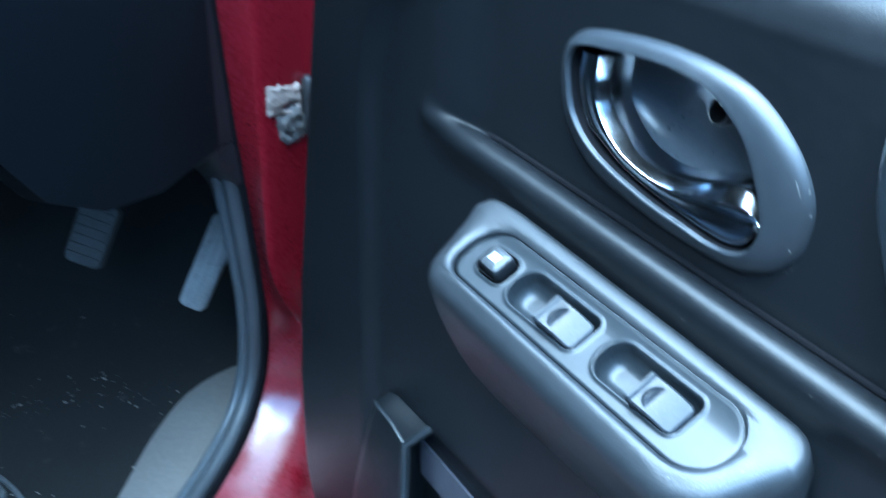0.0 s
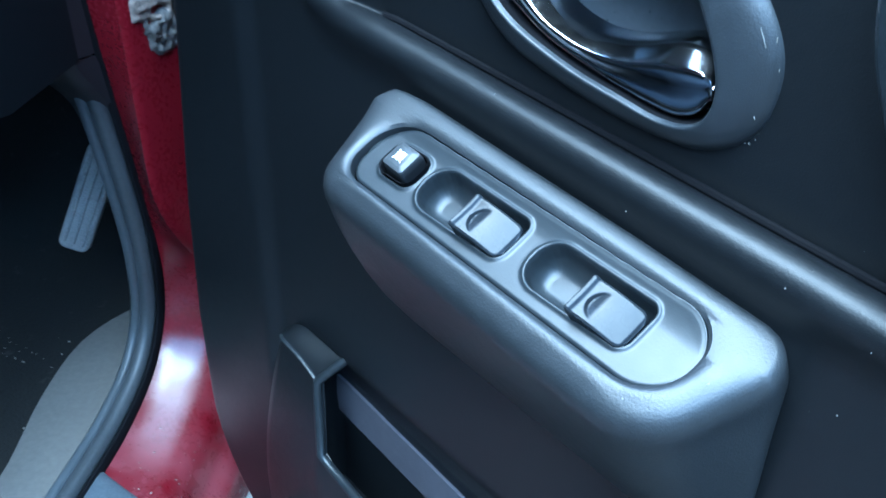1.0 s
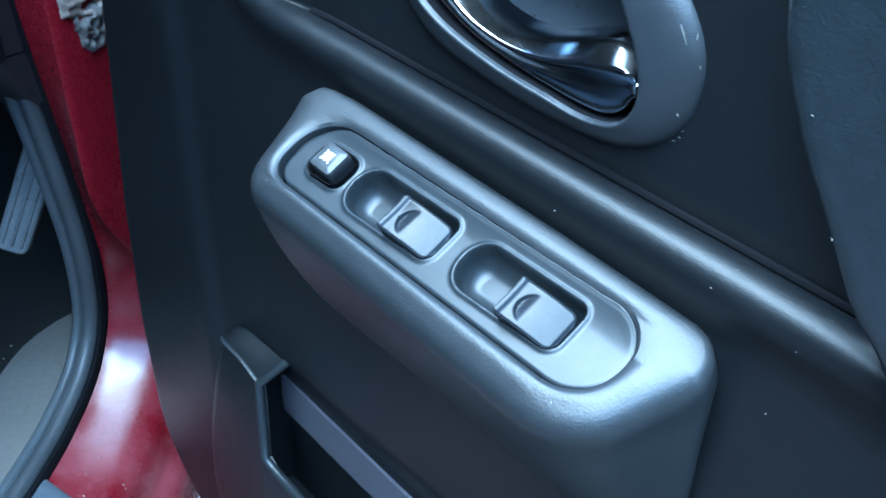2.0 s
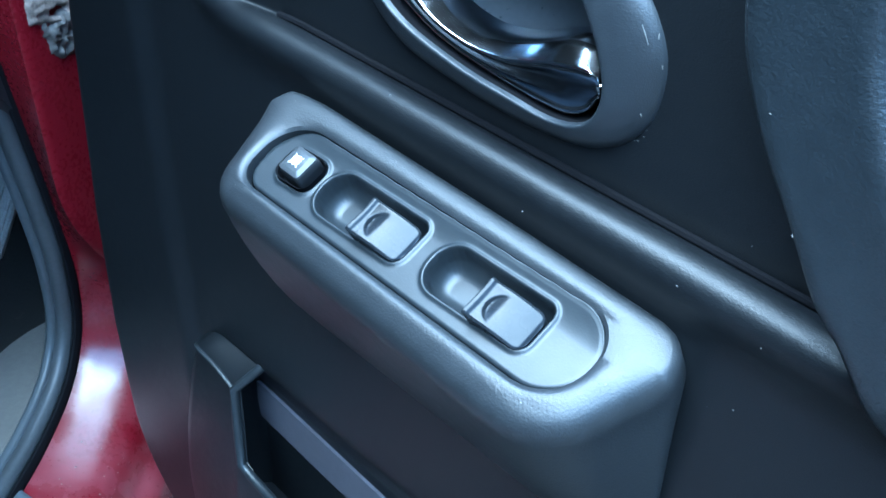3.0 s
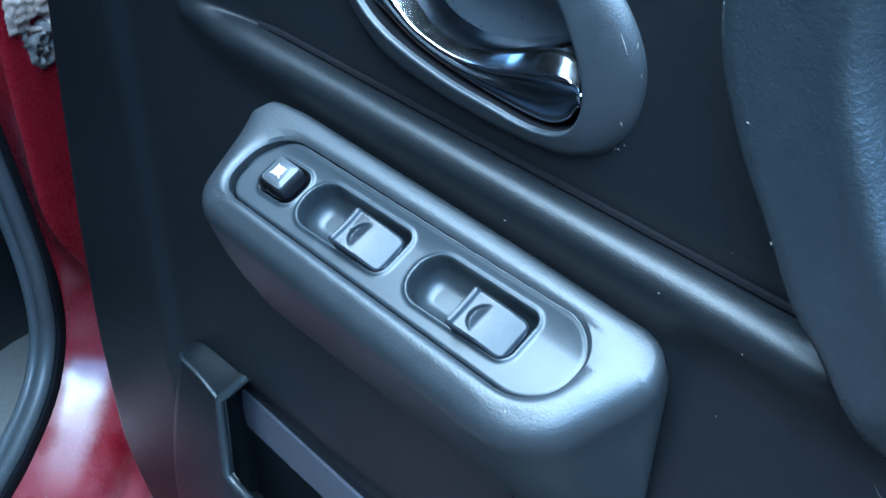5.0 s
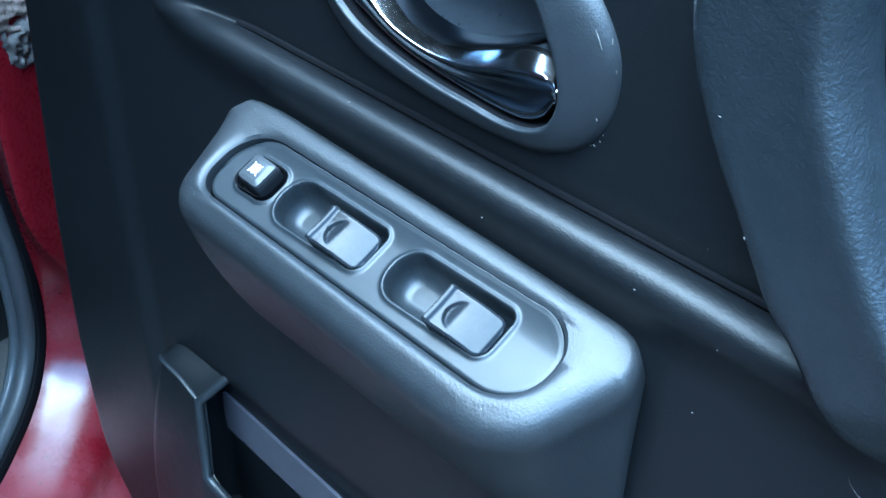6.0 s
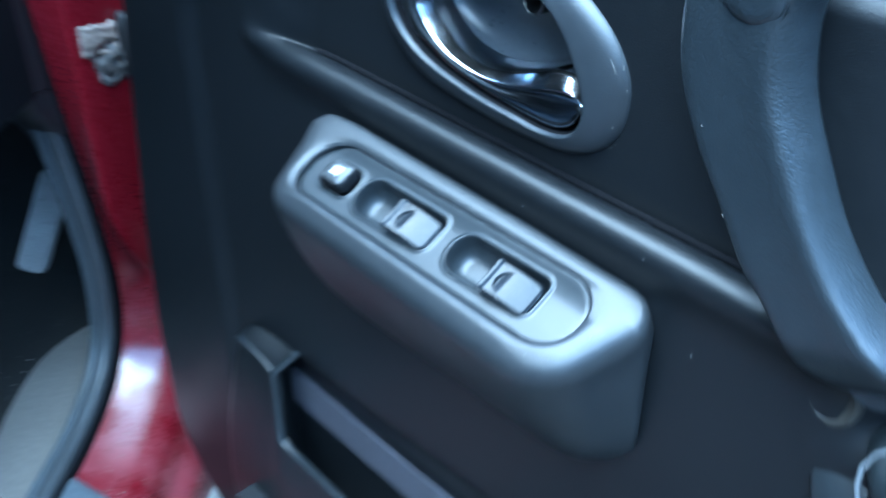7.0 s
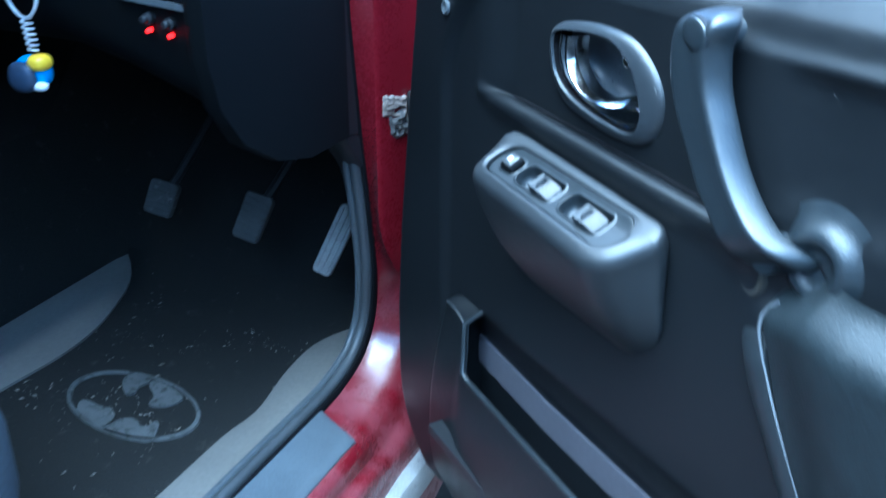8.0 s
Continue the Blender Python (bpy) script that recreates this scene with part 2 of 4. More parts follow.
def interp(x, xs, ys):
    return float(np.interp(x, xs, ys))


# ---------------------------------------------------------------- ground
bm = bmesh.new()
bmesh.ops.create_grid(bm, x_segments=60, y_segments=60, size=1.0)
for v in bm.verts:
    r = v.co.xy.length
    s = 3.0 if r < 0.5 else 3.0 + (r - 0.5) * 900
    v.co.xy *= s
    v.co.z = 0.012 * noise.noise(v.co * 1.3) if v.co.xy.length < 12 else 0.0
tagged(part("ground", bm, EARTH), "brown trodden earth under the car", "ground", kind="structure")

# plain unseen walls added to close the place and block the low sky
SKYCUT = material("grey_render", (0.10, 0.10, 0.098), 0.9, grain=0.5, grain_size=30, mottle=0.3, patch=1.2, dirt=(0.09, 0.085, 0.075), dirt_amount=0.4)
for i, (lo, hi) in enumerate((((2.6, -3.4, 0), (2.8, 5.0, 2.7)), ((-5.2, -3.6, 0), (2.8, -3.4, 2.6)), ((-5.4, -3.6, 0), (-5.2, 5.2, 3.3)), ((-5.2, 5.0, 0), (2.6, 5.2, 3.3)))):
    bm = bmesh.new()
    box(bm, lo, hi)
    tagged(part("sky_cut_wall_" + ("east", "south", "west", "north")[i], bm, SKYCUT, smooth=False), "plain grey wall added unseen to cut off low sky light", "wall", kind="structure")

# ---------------------------------------------------------------- the open door
# Door coordinates: u along the door from its hinge side, n out of its inner face, z up.
DOOR = thing("car_door", "open car door with dark grey moulded plastic inner panel", "car door", pose(-0.1007, 0.4677, 0, 0, 0, -39.45))


def dp(u, n, z):
    return Vector((u, -n, z))


def front_edge(z):
    if z > 0.62:
        return interp(z, [0.62, 0.70, 0.80, 0.93, 1.04, 1.20], [-0.178, -0.178, -0.168, -0.146, -0.126, -0.100])
    return -0.178 + 0.10 - math.sqrt(max(0.0, 0.01 - (0.62 - z) ** 2))


def inset_distance(u, z):
    """How far a point lies outside the sunken middle field of the panel."""
    r = 0.12
    dx, dz = -0.055 + r - u, z - (1.088 - r)
    return math.hypot(max(dx, 0), max(dz, 0)) + min(max(dx, dz), 0) - r


def ridge_line(u):
    return 0.9866 - 0.048 * u


def bolster_edge(z):
    return interp(z, [0.50, 0.80, 0.84, 0.887, 0.938, 0.95], [0.47, 0.42, 0.394, 0.363, 0.343, 0.343])


def panel_height(u, z):
    n = 0.006 * smoothstep(inset_distance(u, z), -0.008, 0.010)
    k = smoothstep(u, -0.10, 0.16)
    # the upper field is set back behind the ridge
    grow = smoothstep(u, -0.004, 0.05)
    n -= 0.010 * grow * max(smoothstep(z, ridge_line(u), ridge_line(u) + 0.002), smoothstep(u, 0.325, 0.355) * smoothstep(z, 0.925, 0.945))
    # the padded belt above
    if z > 1.066:
        t = max(0.0, z - 1.082 + 0.009 * smoothstep(u, 0.24, 0.30))
        n -= (0.3 + 0.62 * k - 0.18 * smoothstep(u, 0.24, 0.32)) * t * t / (t + 0.003)
    # deep field over the armrest
    n -= 0.006 * smoothstep(u, 0.31, 0.36) * smoothstep(z, 0.985, 1.010) * (1 - smoothstep(z, 1.064, 1.076))
    # the wall behind the pocket slopes back into the door
    n -= 0.021 * smoothstep(u, -0.034, -0.022) * max(0.0, min(1.0, (0.774 - z) / 0.046)) * smoothstep(z, 0.56, 0.60)
    # rounded border
    e = u - front_edge(z)
    n -= 0.010 * (1 - smoothstep(e, 0.0, 0.014))
    return n


HANDLE_HOLE = [(0.102, 1.049), (0.112, 1.0565), (0.155, 1.062), (0.184, 1.0595), (0.205, 1.048), (0.219, 1.030), (0.2235, 1.012), (0.216, 0.999), (0.201, 0.9945), (0.172, 0.9945), (0.128, 1.003), (0.107, 1.019), (0.100, 1.037)]


def in_handle(x, z):
    inside = False
    for (x0, z0), (x1, z1) in zip(HANDLE_HOLE, HANDLE_HOLE[1:] + HANDLE_HOLE[:1]):
        if (z0 > z) != (z1 > z) and x < x0 + (z - z0) * (x1 - x0) / (z1 - z0):
            inside = not inside
    return inside


# section of the ridge: height over its line and how far it stands out
BEAD = spline([(-0.031, 0.0), (-0.022, 0.0003), (-0.014, 0.0020), (-0.007, 0.0044), (-0.002, 0.0050), (0.0016, 0.0034), (0.0036, 0.0004), (0.0042, -0.0030), (0.0037, -0.0066), (0.0022, -0.0100), (0.0022, -0.0112), (0.0060, -0.0108), (0.011, -0.0102), (0.0188, -0.0100)], 46)


def ridge_point(u, i):
    """Row i of the ridge where it passes u; it grows out of the plain panel at its tip."""
    grow = smoothstep(u, -0.004, 0.05)
    tip = smoothstep(u, -0.006, 0.003)
    dz, n = BEAD[i]
    plain = -0.031 + 0.0498 * i / 45
    bump = 0.0030 * math.exp(-((plain + 0.001) / 0.007) ** 2)
    z = ridge_line(max(u, 0.0)) + plain + (dz - plain) * grow
    side = panel_height(u, z if u < -0.004 else ridge_line(u) - 0.02) * (1 - grow)
    edge = 0.010 * (1 - smoothstep(u - front_edge(z), 0.0, 0.014)) if u < -0.08 else 0.0
    if u > 0.326:
        k = smoothstep(u, 0.326, 0.346)
        zp = ridge_line(u) + plain
        return dp(u, n, z).lerp(dp(u, panel_height(u, zp), zp), k)
    return dp(u, side * (1 if u > -0.08 else 0) + n * grow + bump * tip * (1 - grow) + (panel_height(u, z) if u <= -0.08 else 0), z)


us = [0.0] + [0.0025 * i for i in range(1, 8)] + [0.02 + 0.004 * i for i in range(150)]
us += [us[-1] + 0.03 * i for i in range(1, 14)]
zs = [0.525 + 0.005 * i for i in range(86)] + [0.955 + 0.0011 * i for i in range(46)] + [1.006 + 0.004 * i for i in range(16)] + [1.070 + 0.002 * i for i in range(20)] + [1.11 + 0.006 * i for i in range(16)]
bm = bmesh.new()
rows = []
for z in zs:
    f = front_edge(z)
    row = []
    for s in us:
        base = -0.178 + s
        u = base + (f + 0.178) * (1 - smoothstep(base, -0.178, -0.02))
        zz = z - 0.048 * max(0.0, min(u, 0.40)) * smoothstep(z, 0.86, 0.950) * (1 - smoothstep(z, 1.010, 1.068))
        at = round((z - 0.955) / 0.0011)
        if 0 <= at < 46 and 0.9545 < z < 1.0055:
            row.append(bm.verts.new(ridge_point(u, at)))
        else:
            row.append(bm.verts.new(dp(u, panel_height(u, zz), zz)))
    back = bm.verts.new(dp(f - 0.004, -0.050, z))
    rows.append([back] + row)
for a, b in zip(rows, rows[1:]):
    for i in range(len(a) - 1):
        c = sum((v.co for v in (a[i], a[i + 1], b[i + 1], b[i])), Vector()) / 4
        # the opening of the handle
        if in_handle(c.x, c.z):
            continue
        bm.faces.new((a[i], a[i + 1], b[i + 1], b[i]))
loose = [v for v in bm.verts if not v.link_faces]
bmesh.ops.delete(bm, geom=loose, context="VERTS")
part("inner_panel", bm, PANEL, DOOR, "dark grey grained plastic panel with a long ridge", angle=88)
# thin black bead standing in for the shade in the gap above the ridge
bm = bmesh.new()
tube(bm, [dp(0.045 + 0.285 * i / 39, -0.0108 * smoothstep(0.045 + 0.285 * i / 39, 0.0, 0.06), ridge_line(0.045 + 0.285 * i / 39) + 0.0034) for i in range(40)], 0.0016, 8)
part("ridge_gap_shade", bm, WELL, DOOR, "black bead that paints the shaded gap over the ridge")

bm = bmesh.new()
prof = [(-0.052, 0.535), (-0.10, 0.50), (-0.16, 0.53), (-0.185, 0.70), (-0.18, 1.0), (-0.15, 1.17), (-0.06, 1.195)]
loft(bm, [[dp(u, n, z) for n, z in prof] for u in (-0.165, -0.12, 0.2, 0.6, 0.96)], True, True, True)
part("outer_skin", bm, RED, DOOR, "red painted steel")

# upper pad behind which the window would stand, a plain sill strip
bm = bmesh.new()
loft(bm, [[dp(u, n, z) for n, z in ((-0.075, 1.185), (-0.062, 1.20), (-0.10, 1.21), (-0.15, 1.20), (-0.14, 1.17))] for u in (-0.08, 0.3, 0.96)], True, True, True)
part("window_seal", bm, RUBBER, DOOR, "black rubber")

# fastener near the hinge side
bm = bmesh.new()
rings = []
for r, h in ((0.0062, 0.0), (0.0062, 0.0015), (0.0048, 0.0026), (0.0034, 0.0015), (0.0008, 0.001)):
    rings.append([dp(-0.0510 + r * 1.1 * math.cos(a), 0.006 + h, 1.047 + r * 1.1 * math.sin(a)) for a in [2 * math.pi * i / 20 for i in range(20)]])
loft(bm, rings, True, False, True)
part("screw_cap", bm, FRAMEGREY, DOOR, "round grey plastic fastener")

# ---- switch housing
PA = Vector((1, 0, -0.09)).normalized()
PB = Vector((0, -1, -0.55))
PB = (PB - PA * PA.dot(PB)).normalized()
PH = PB.cross(PA).normalized()
if PH.z < 0:
    PH = -PH
PO = Vector((0.117, 0, 0.970))


def pp(a, b, h=0.0):
    """A place on the sloping top of the switch housing: a along it, b towards the seat, h above it."""
    return PO + PA * a + PB * b + PH * h


def ccw(loop):
    area = sum(p.x * q.y - q.x * p.y for p, q in zip(loop, loop[1:] + loop[:1]))
    return loop if area > 0 else loop[::-1]


OUT = ccw(roundpoly([(-0.0512, 0.0165), (-0.0440, 0.0068), (-0.026, 0.0048), (0.02, 0.0040), (0.08, 0.0028), (0.1520, 0.0025), (0.1490, 0.020), (0.1315, 0.0610), (-0.0400, 0.0625)], [0.007, 0.008, 0.02, 0.05, 0.05, 0.015, 0.022, 0.030, 0.017], 10))
PLATE_EDGE = ccw(roundpoly([(-0.0312, 0.0168), (0.1272, 0.0118), (0.1268, 0.0455), (-0.0308, 0.0495)], [0.018, 0.014, 0.018, 0.010], 10))


N = 140
cen = Vector((0.05, 0.028))


def by_angle(loop, n):
    """n points of a closed outline at even directions round its middle."""
    out = []
    m = len(loop)
    for i in range(n):
        a = 2 * math.pi * i / n
        dx, dy = math.cos(a) * 2.2, math.sin(a)
        best = None
        for j in range(m):
            p, q = loop[j] - cen, loop[(j + 1) % m] - cen
            e = q - p
            den = dx * e.y - dy * e.x
            if abs(den) < 1e-12:
                continue
            t = (p.x * e.y - p.y * e.x) / den
            s = (p.x * dy - p.y * dx) / den
            if t > 0 and -1e-9 <= s <= 1 + 1e-9 and (best is None or t > best):
                best = t
        out.append(cen + Vector((dx, dy)) * best)
    return out


outer, hole = by_angle(OUT, N), by_angle(PLATE_EDGE, N)
bm = bmesh.new()
rings = [[pp(*p, -0.006) for p in hole], [pp(*p, -0.001) for p in hole], [pp(*p, 0.0002) for p in inset(hole, -0.0012)]]
for f, h in ((0.35, 0.0006), (0.7, 0.0002)):
    rings.append([pp(*(a.lerp(o.lerp(b, 0.35 + 0.65 * smoothstep(o.y, 0.000, 0.030)), f)), h) for a, b, o in zip(inset(hole, -0.0012), inset(outer, 0.008), outer)])
for i, h in ((0.0085, -0.0003), (0.0062, -0.0012), (0.0042, -0.0026), (0.0026, -0.0045), (0.0013, -0.0070), (0.0004, -0.0100), (0.0, -0.0140)):
    # crisp along the rear edge, round towards the seat
    rings.append([pp(*p.lerp(q, 0.35 + 0.65 * smoothstep(p.y, 0.000, 0.030)), h * (0.35 + 0.65 * smoothstep(p.y, 0.000, 0.030)) if i > 0.001 else h) for p, q in zip(outer, inset(outer, i))])
top = rings[-1]
for s in (0.08, 0.18, 0.3, 0.45, 0.6, 0.75, 0.88, 0.96, 1.0):
    ring = []
    for p in top:
        u, n, z = p.x, -p.y, p.z
        low = 0.838
        zz = z + (low - z) * s
        shrink = 1 - smoothstep(s, 0.55, 1.0) * 0.22
        uu = 0.17 + (u - 0.17) * shrink
        nn = n * (1 - 0.90 * s ** 1.15) - 0.010 * s ** 3
        ring.append(dp(uu, nn, zz))
    rings.append(ring)
loft(bm, rings, True, False, True)
HOUSING = part("switch_housing", bm, POD, DOOR, "grey leather-grained switch pod")

LOCK = ccw(roundpoly([(-0.0194, 0.0256), (-0.0014, 0.0244), (-0.0014, 0.0390), (-0.0194, 0.0402)], 0.0045, 5))
BAYS = []
for a0, b0 in ((0.0022, 0.0205), (0.0588, 0.0185)):
    BAYS.append(ccw(roundpoly([(a0 - 0.0012, b0 + 0.002), (a0 + 0.0472, b0 + 0.0004), (a0 + 0.0468, b0 + 0.0188), (a0 + 0.0012, b0 + 0.0210)], [0.009, 0.003, 0.0045, 0.008], 6)))


def dish(b):
    """The plate sinks away from its rear edge."""
    t = np.clip((b - 0.0125) / 0.0115, 0, 1)
    return -0.0032 * (1 - (1 - t) ** 1.7)


def signed_distance(loop, x, y):
    """Distance of grid points to a closed outline, negative inside."""
    best = np.full(x.shape, 1e9)
    inside = np.zeros(x.shape, bool)
    for p, q in zip(loop, loop[1:] + loop[:1]):
        ex, ey = q.x - p.x, q.y - p.y
        t = np.clip(((x - p.x) * ex + (y - p.y) * ey) / max(1e-12, ex * ex + ey * ey), 0, 1)
        best = np.minimum(best, np.hypot(x - p.x - t * ex, y - p.y - t * ey))
        if p.y != q.y:
            inside ^= ((p.y > y) != (q.y > y)) & (x < p.x + (y - p.y) * ex / ey)
    return np.where(inside, -best, best)


def ease(x, a, b):
    t = np.clip((x - a) / (b - a), 0, 1)
    return t * t * (3 - 2 * t)


# the plate as one moulded surface: dished, with a lip round each pit
STEPSIZE = 0.00036
ga, gb = np.meshgrid(np.arange(-0.0325, 0.1295, STEPSIZE), np.arange(0.0105, 0.0510, STEPSIZE), indexing="ij")
depth = dish(gb) - 0.0004 + 0.0007 * (1 - ease(gb, 0.0125, 0.03))
border = signed_distance(PLATE_EDGE, ga, gb)
depth -= 0.0006 * ease(border, -0.0022, -0.0009) * (0.3 + 0.7 * ease(gb, 0.030, 0.043)) + 0.0070 * ease(border - 0.0007 * (1 - ease(gb, 0.030, 0.043)), -0.0011, -0.0003)
for pit, deep in zip((LOCK, *BAYS), (0.010, 0.0060, 0.0060)):
    d = signed_distance(pit, ga, gb)
    depth += 0.0008 * np.exp(-((d - 0.0009) / 0.0009) ** 2)
    if deep > 0.009:
        depth -= deep * ease(-d, -0.0004, 0.0012)
    else:
        # a short lip, then a wall that rounds into a level floor
        inner = np.clip((-d + 0.0002) / 0.0066, 0, 1)
        depth -= 0.0022 * ease(-d, -0.0003, 0.0006) + 0.0092 * np.sqrt(1 - (1 - inner) ** 2)
keep = border < 0.0004
index = -np.ones(ga.shape, int)
index[keep] = np.arange(keep.sum())
points = [pp(a, b, h) for a, b, h in zip(ga[keep], gb[keep], depth[keep])]
quads = np.stack([index[:-1, :-1], index[1:, :-1], index[1:, 1:], index[:-1, 1:]], -1).reshape(-1, 4)
quads = quads[(quads >= 0).all(1)]
me = bpy.data.meshes.new("switch_plate")
me.from_pydata([tuple(p) for p in points], [], quads.tolist())
me.polygons.foreach_set("use_smooth", [True] * len(me.polygons))
me.materials.append(PLATE)
plate = new("switch_plate", me)
plate.parent = HOUSING
plate["label"] = "satin dark grey switch plate"


def rocker(a0, b0):
    """A window switch: a cap that rises to a lip over the finger hollow, with a crescent scoop."""
    bm = bmesh.new()
    na, nb = 64, 40
    la, wb = 0.0216, 0.0154
    top = []
    for i in range(na + 1):
        row = []
        s = i / na
        x = s * la
        # rounded corners at the far end
        r = 0.0032
        cut = r - math.sqrt(max(0.0, r * r - max(0.0, x - (la - r)) ** 2))
        for j in range(nb + 1):
            w = j / nb
            y = cut + w * (wb - 2 * cut)
            h = 0.0034 - 0.0056 * s + 0.0012 * math.sin(math.pi * s) - 0.0005 * math.sin(math.pi * w)
            # a narrow bar along the raised end
            h += 0.0010 * (1 - smoothstep(x, 0.0012, 0.0030))
            # crescent scoop behind it, fading along the cap
            rr = math.hypot((x - 0.0115) / 0.0078, (y - 0.0080) / 0.0064)
            h -= 0.0014 * (1 - smoothstep(rr, 0.86, 1.0)) * (1 - smoothstep(x, 0.0040, 0.0095))
            h -= 0.0006 * (smoothstep(w, 0.94, 1.0) + smoothstep(1 - w, 0.94, 1.0)) + 0.0007 * smoothstep(s, 0.95, 1.0) + 0.0005 * smoothstep(0.02 - s, 0.0, 0.02)
            row.append(bm.verts.new(pp(a0 + x, b0 + y - 0.0016 * s, h)))
        top.append(row)
    for a, b in zip(top, top[1:]):
        for j in range(nb):
            bm.faces.new((a[j], a[j + 1], b[j + 1], b[j]))
    ring = [r[0] for r in top] + top[-1][1:] + [r[-1] for r in top[-2::-1]] + top[0][-2:0:-1]
    low = []
    for v in ring:
        q = v.co - PO
        s = (q.dot(PA) - a0) / la
        low.append(bm.verts.new(PO + PA * (q.dot(PA) + 0.003 * (1 - smoothstep(s, 0, 0.2))) + PB * q.dot(PB) + PH * -0.0095))
    for i in range(len(ring)):
        j = (i + 1) % len(ring)
        bm.faces.new((ring[i], ring[j], low[j], low[i]))
    return bm


for a0, b0 in ((0.0276, 0.0256), (0.0838, 0.0242)):
    part("window_switch", rocker(a0, b0), SWITCH, HOUSING, "glossy grey rocker switch", angle=35)

bm = bmesh.new()
well = inset(LOCK, 0.0003)
loft(bm, [[pp(*p, h) for p in l] for l, h in ((inset(LOCK, -0.0003), -0.0009), (well, -0.0016), (well, -0.0096))], True, False, True)
part("button_well", bm, WELL, HOUSING, "black well round the lock button")
bm = bmesh.new()
c = Vector((-0.0106, 0.0318))
rings = []
for s, h in ((0.0062, -0.009), (0.0062, -0.0012), (0.0062, -0.0004), (0.0055, 0.0021), (0.0053, 0.0024)):
    rings.append([pp(*(c + p), h) for p in ccw(roundpoly([(-s, -s), (s, -s), (s, s), (-s, s)], s * 0.28, 4))])
loft(bm, rings, True, False, True)
LOCKB = part("lock_button", bm, BLACK, HOUSING, "black lock button with a worn white key mark", angle=30)
# top paler than the sides: its sky reflection is put into the colour
bm = bmesh.new()
loft(bm, [[pp(*(c + p), h) for p in ccw(roundpoly([(-s, -s), (s, -s), (s, s), (-s, s)], s * 0.28, 4))] for s, h in ((0.0058, 0.0014), (0.0056, 0.0024), (0.0042, 0.0032), (0.0040, 0.0033))], True, False, True)
part("button_face", bm, BUTTON, LOCKB, "bevelled top made paler for the sky it reflects", angle=25)
# worn white print: a blot with four ragged arms
bm = bmesh.new()
rnd = random.Random(8)
star = []
for i in range(24):
    a = 2 * math.pi * i / 24
    arm = 0.0018 * max(0, math.cos(4 * a - math.pi)) ** 4
    star.append(Vector((math.cos(a), math.sin(a))) * (0.0020 + 0.8 * arm + rnd.uniform(-0.0003, 0.0004)))
loft(bm, [[pp(c.x + p.x, c.y + p.y, h) for p in star] for h in (0.0020, 0.0036)], True, False, True)
part("key_mark", bm, WHITE, LOCKB, "worn white mark", smooth=False)

# ---- inner door handle
BEZ_OUT = [(0.097, 1.050), (0.111, 1.0605), (0.155, 1.066), (0.192, 1.0625), (0.2155, 1.0490), (0.2285, 1.031), (0.2288, 1.0125), (0.2225, 1.0012), (0.2130, 0.9944), (0.2015, 0.9912), (0.1775, 0.9905), (0.151, 0.9932), (0.1215, 0.9995), (0.1030, 1.0140), (0.0955, 1.0330)]
BEZ_IN = [(0.1045, 1.0485), (0.109, 1.0535), (0.1235, 1.0562), (0.1545, 1.0592), (0.177, 1.0577), (0.1955, 1.0468), (0.2060, 1.0320), (0.2114, 1.0205), (0.2124, 1.0125), (0.2096, 1.0052), (0.2030, 1.0012), (0.1925, 1.0000), (0.1802, 1.0012), (0.1544, 1.0044), (0.1263, 1.0120), (0.1110, 1.0235), (0.1050, 1.0390)]
bo, bi = spline(BEZ_OUT + [], 96, True), spline(BEZ_IN + [], 96, True)
bo, bi = [Vector(p) for p in bo], [Vector(p) for p in bi]
cen = Vector((0.162, 1.029))


def around(loop, n):
    """n points of a closed outline at even directions round the handle's middle."""
    out = []
    for i in range(n):
        a = 2 * math.pi * i / n
        dx, dy = math.cos(a) * 1.8, math.sin(a)
        best = 0
        for p, q in zip(loop, loop[1:] + loop[:1]):
            p, q = p - cen, q - cen
            e = q - p
            den = dx * e.y - dy * e.x
            if abs(den) < 1e-12:
                continue
            t, s = (p.x * e.y - p.y * e.x) / den, (p.x * dy - p.y * dx) / den
            if t > 0 and -1e-9 <= s <= 1 + 1e-9:
                best = max(best, t)
        out.append(cen + Vector((dx, dy)) * best)
    return out


bo, bi = around(bo, 110), around(bi, 110)
bm = bmesh.new()
rings = []
for f, n in ((0.0, -0.018), (0.0, -0.0104), (0.05, -0.0088), (0.18, -0.0068), (0.38, -0.0050), (0.60, -0.0039), (0.78, -0.0031), (0.88, -0.0026), (0.93, -0.0027), (0.965, -0.0035), (0.985, -0.0050)):
    rings.append([dp(*(a.lerp(b, f)).to_tuple()[:1], n, (a.lerp(b, f)).y) for a, b in zip(bo, bi)])
loft(bm, rings, True)
BEZEL = part("handle_bezel", bm, BEZELMAT, DOOR, "grey grained oval bezel", angle=60)
# inner wall of the bezel, blackened for the shade in the gap
bm = bmesh.new()
loft(bm, [[dp(*(a.lerp(b, f)).to_tuple()[:1], n, (a.lerp(b, f)).y) for a, b in zip(bo, bi)] for f, n in ((0.983, -0.0050), (0.995, -0.0066), (1.0, -0.0085), (1.01, -0.020))], True)
part("bezel_gap_shade", bm, WELL, BEZEL, "blackened wall that paints the shaded gap round the lever", angle=60)
bm = bmesh.new()
rings = []
for k, n in ((1.03, -0.012), (1.0, -0.022), (0.93, -0.032), (0.78, -0.039), (0.5, -0.042), (0.15, -0.043)):
    rings.append([dp(cen.x + (p.x - cen.x) * k, n, cen.y + (p.y - cen.y) * k) for p in bi])
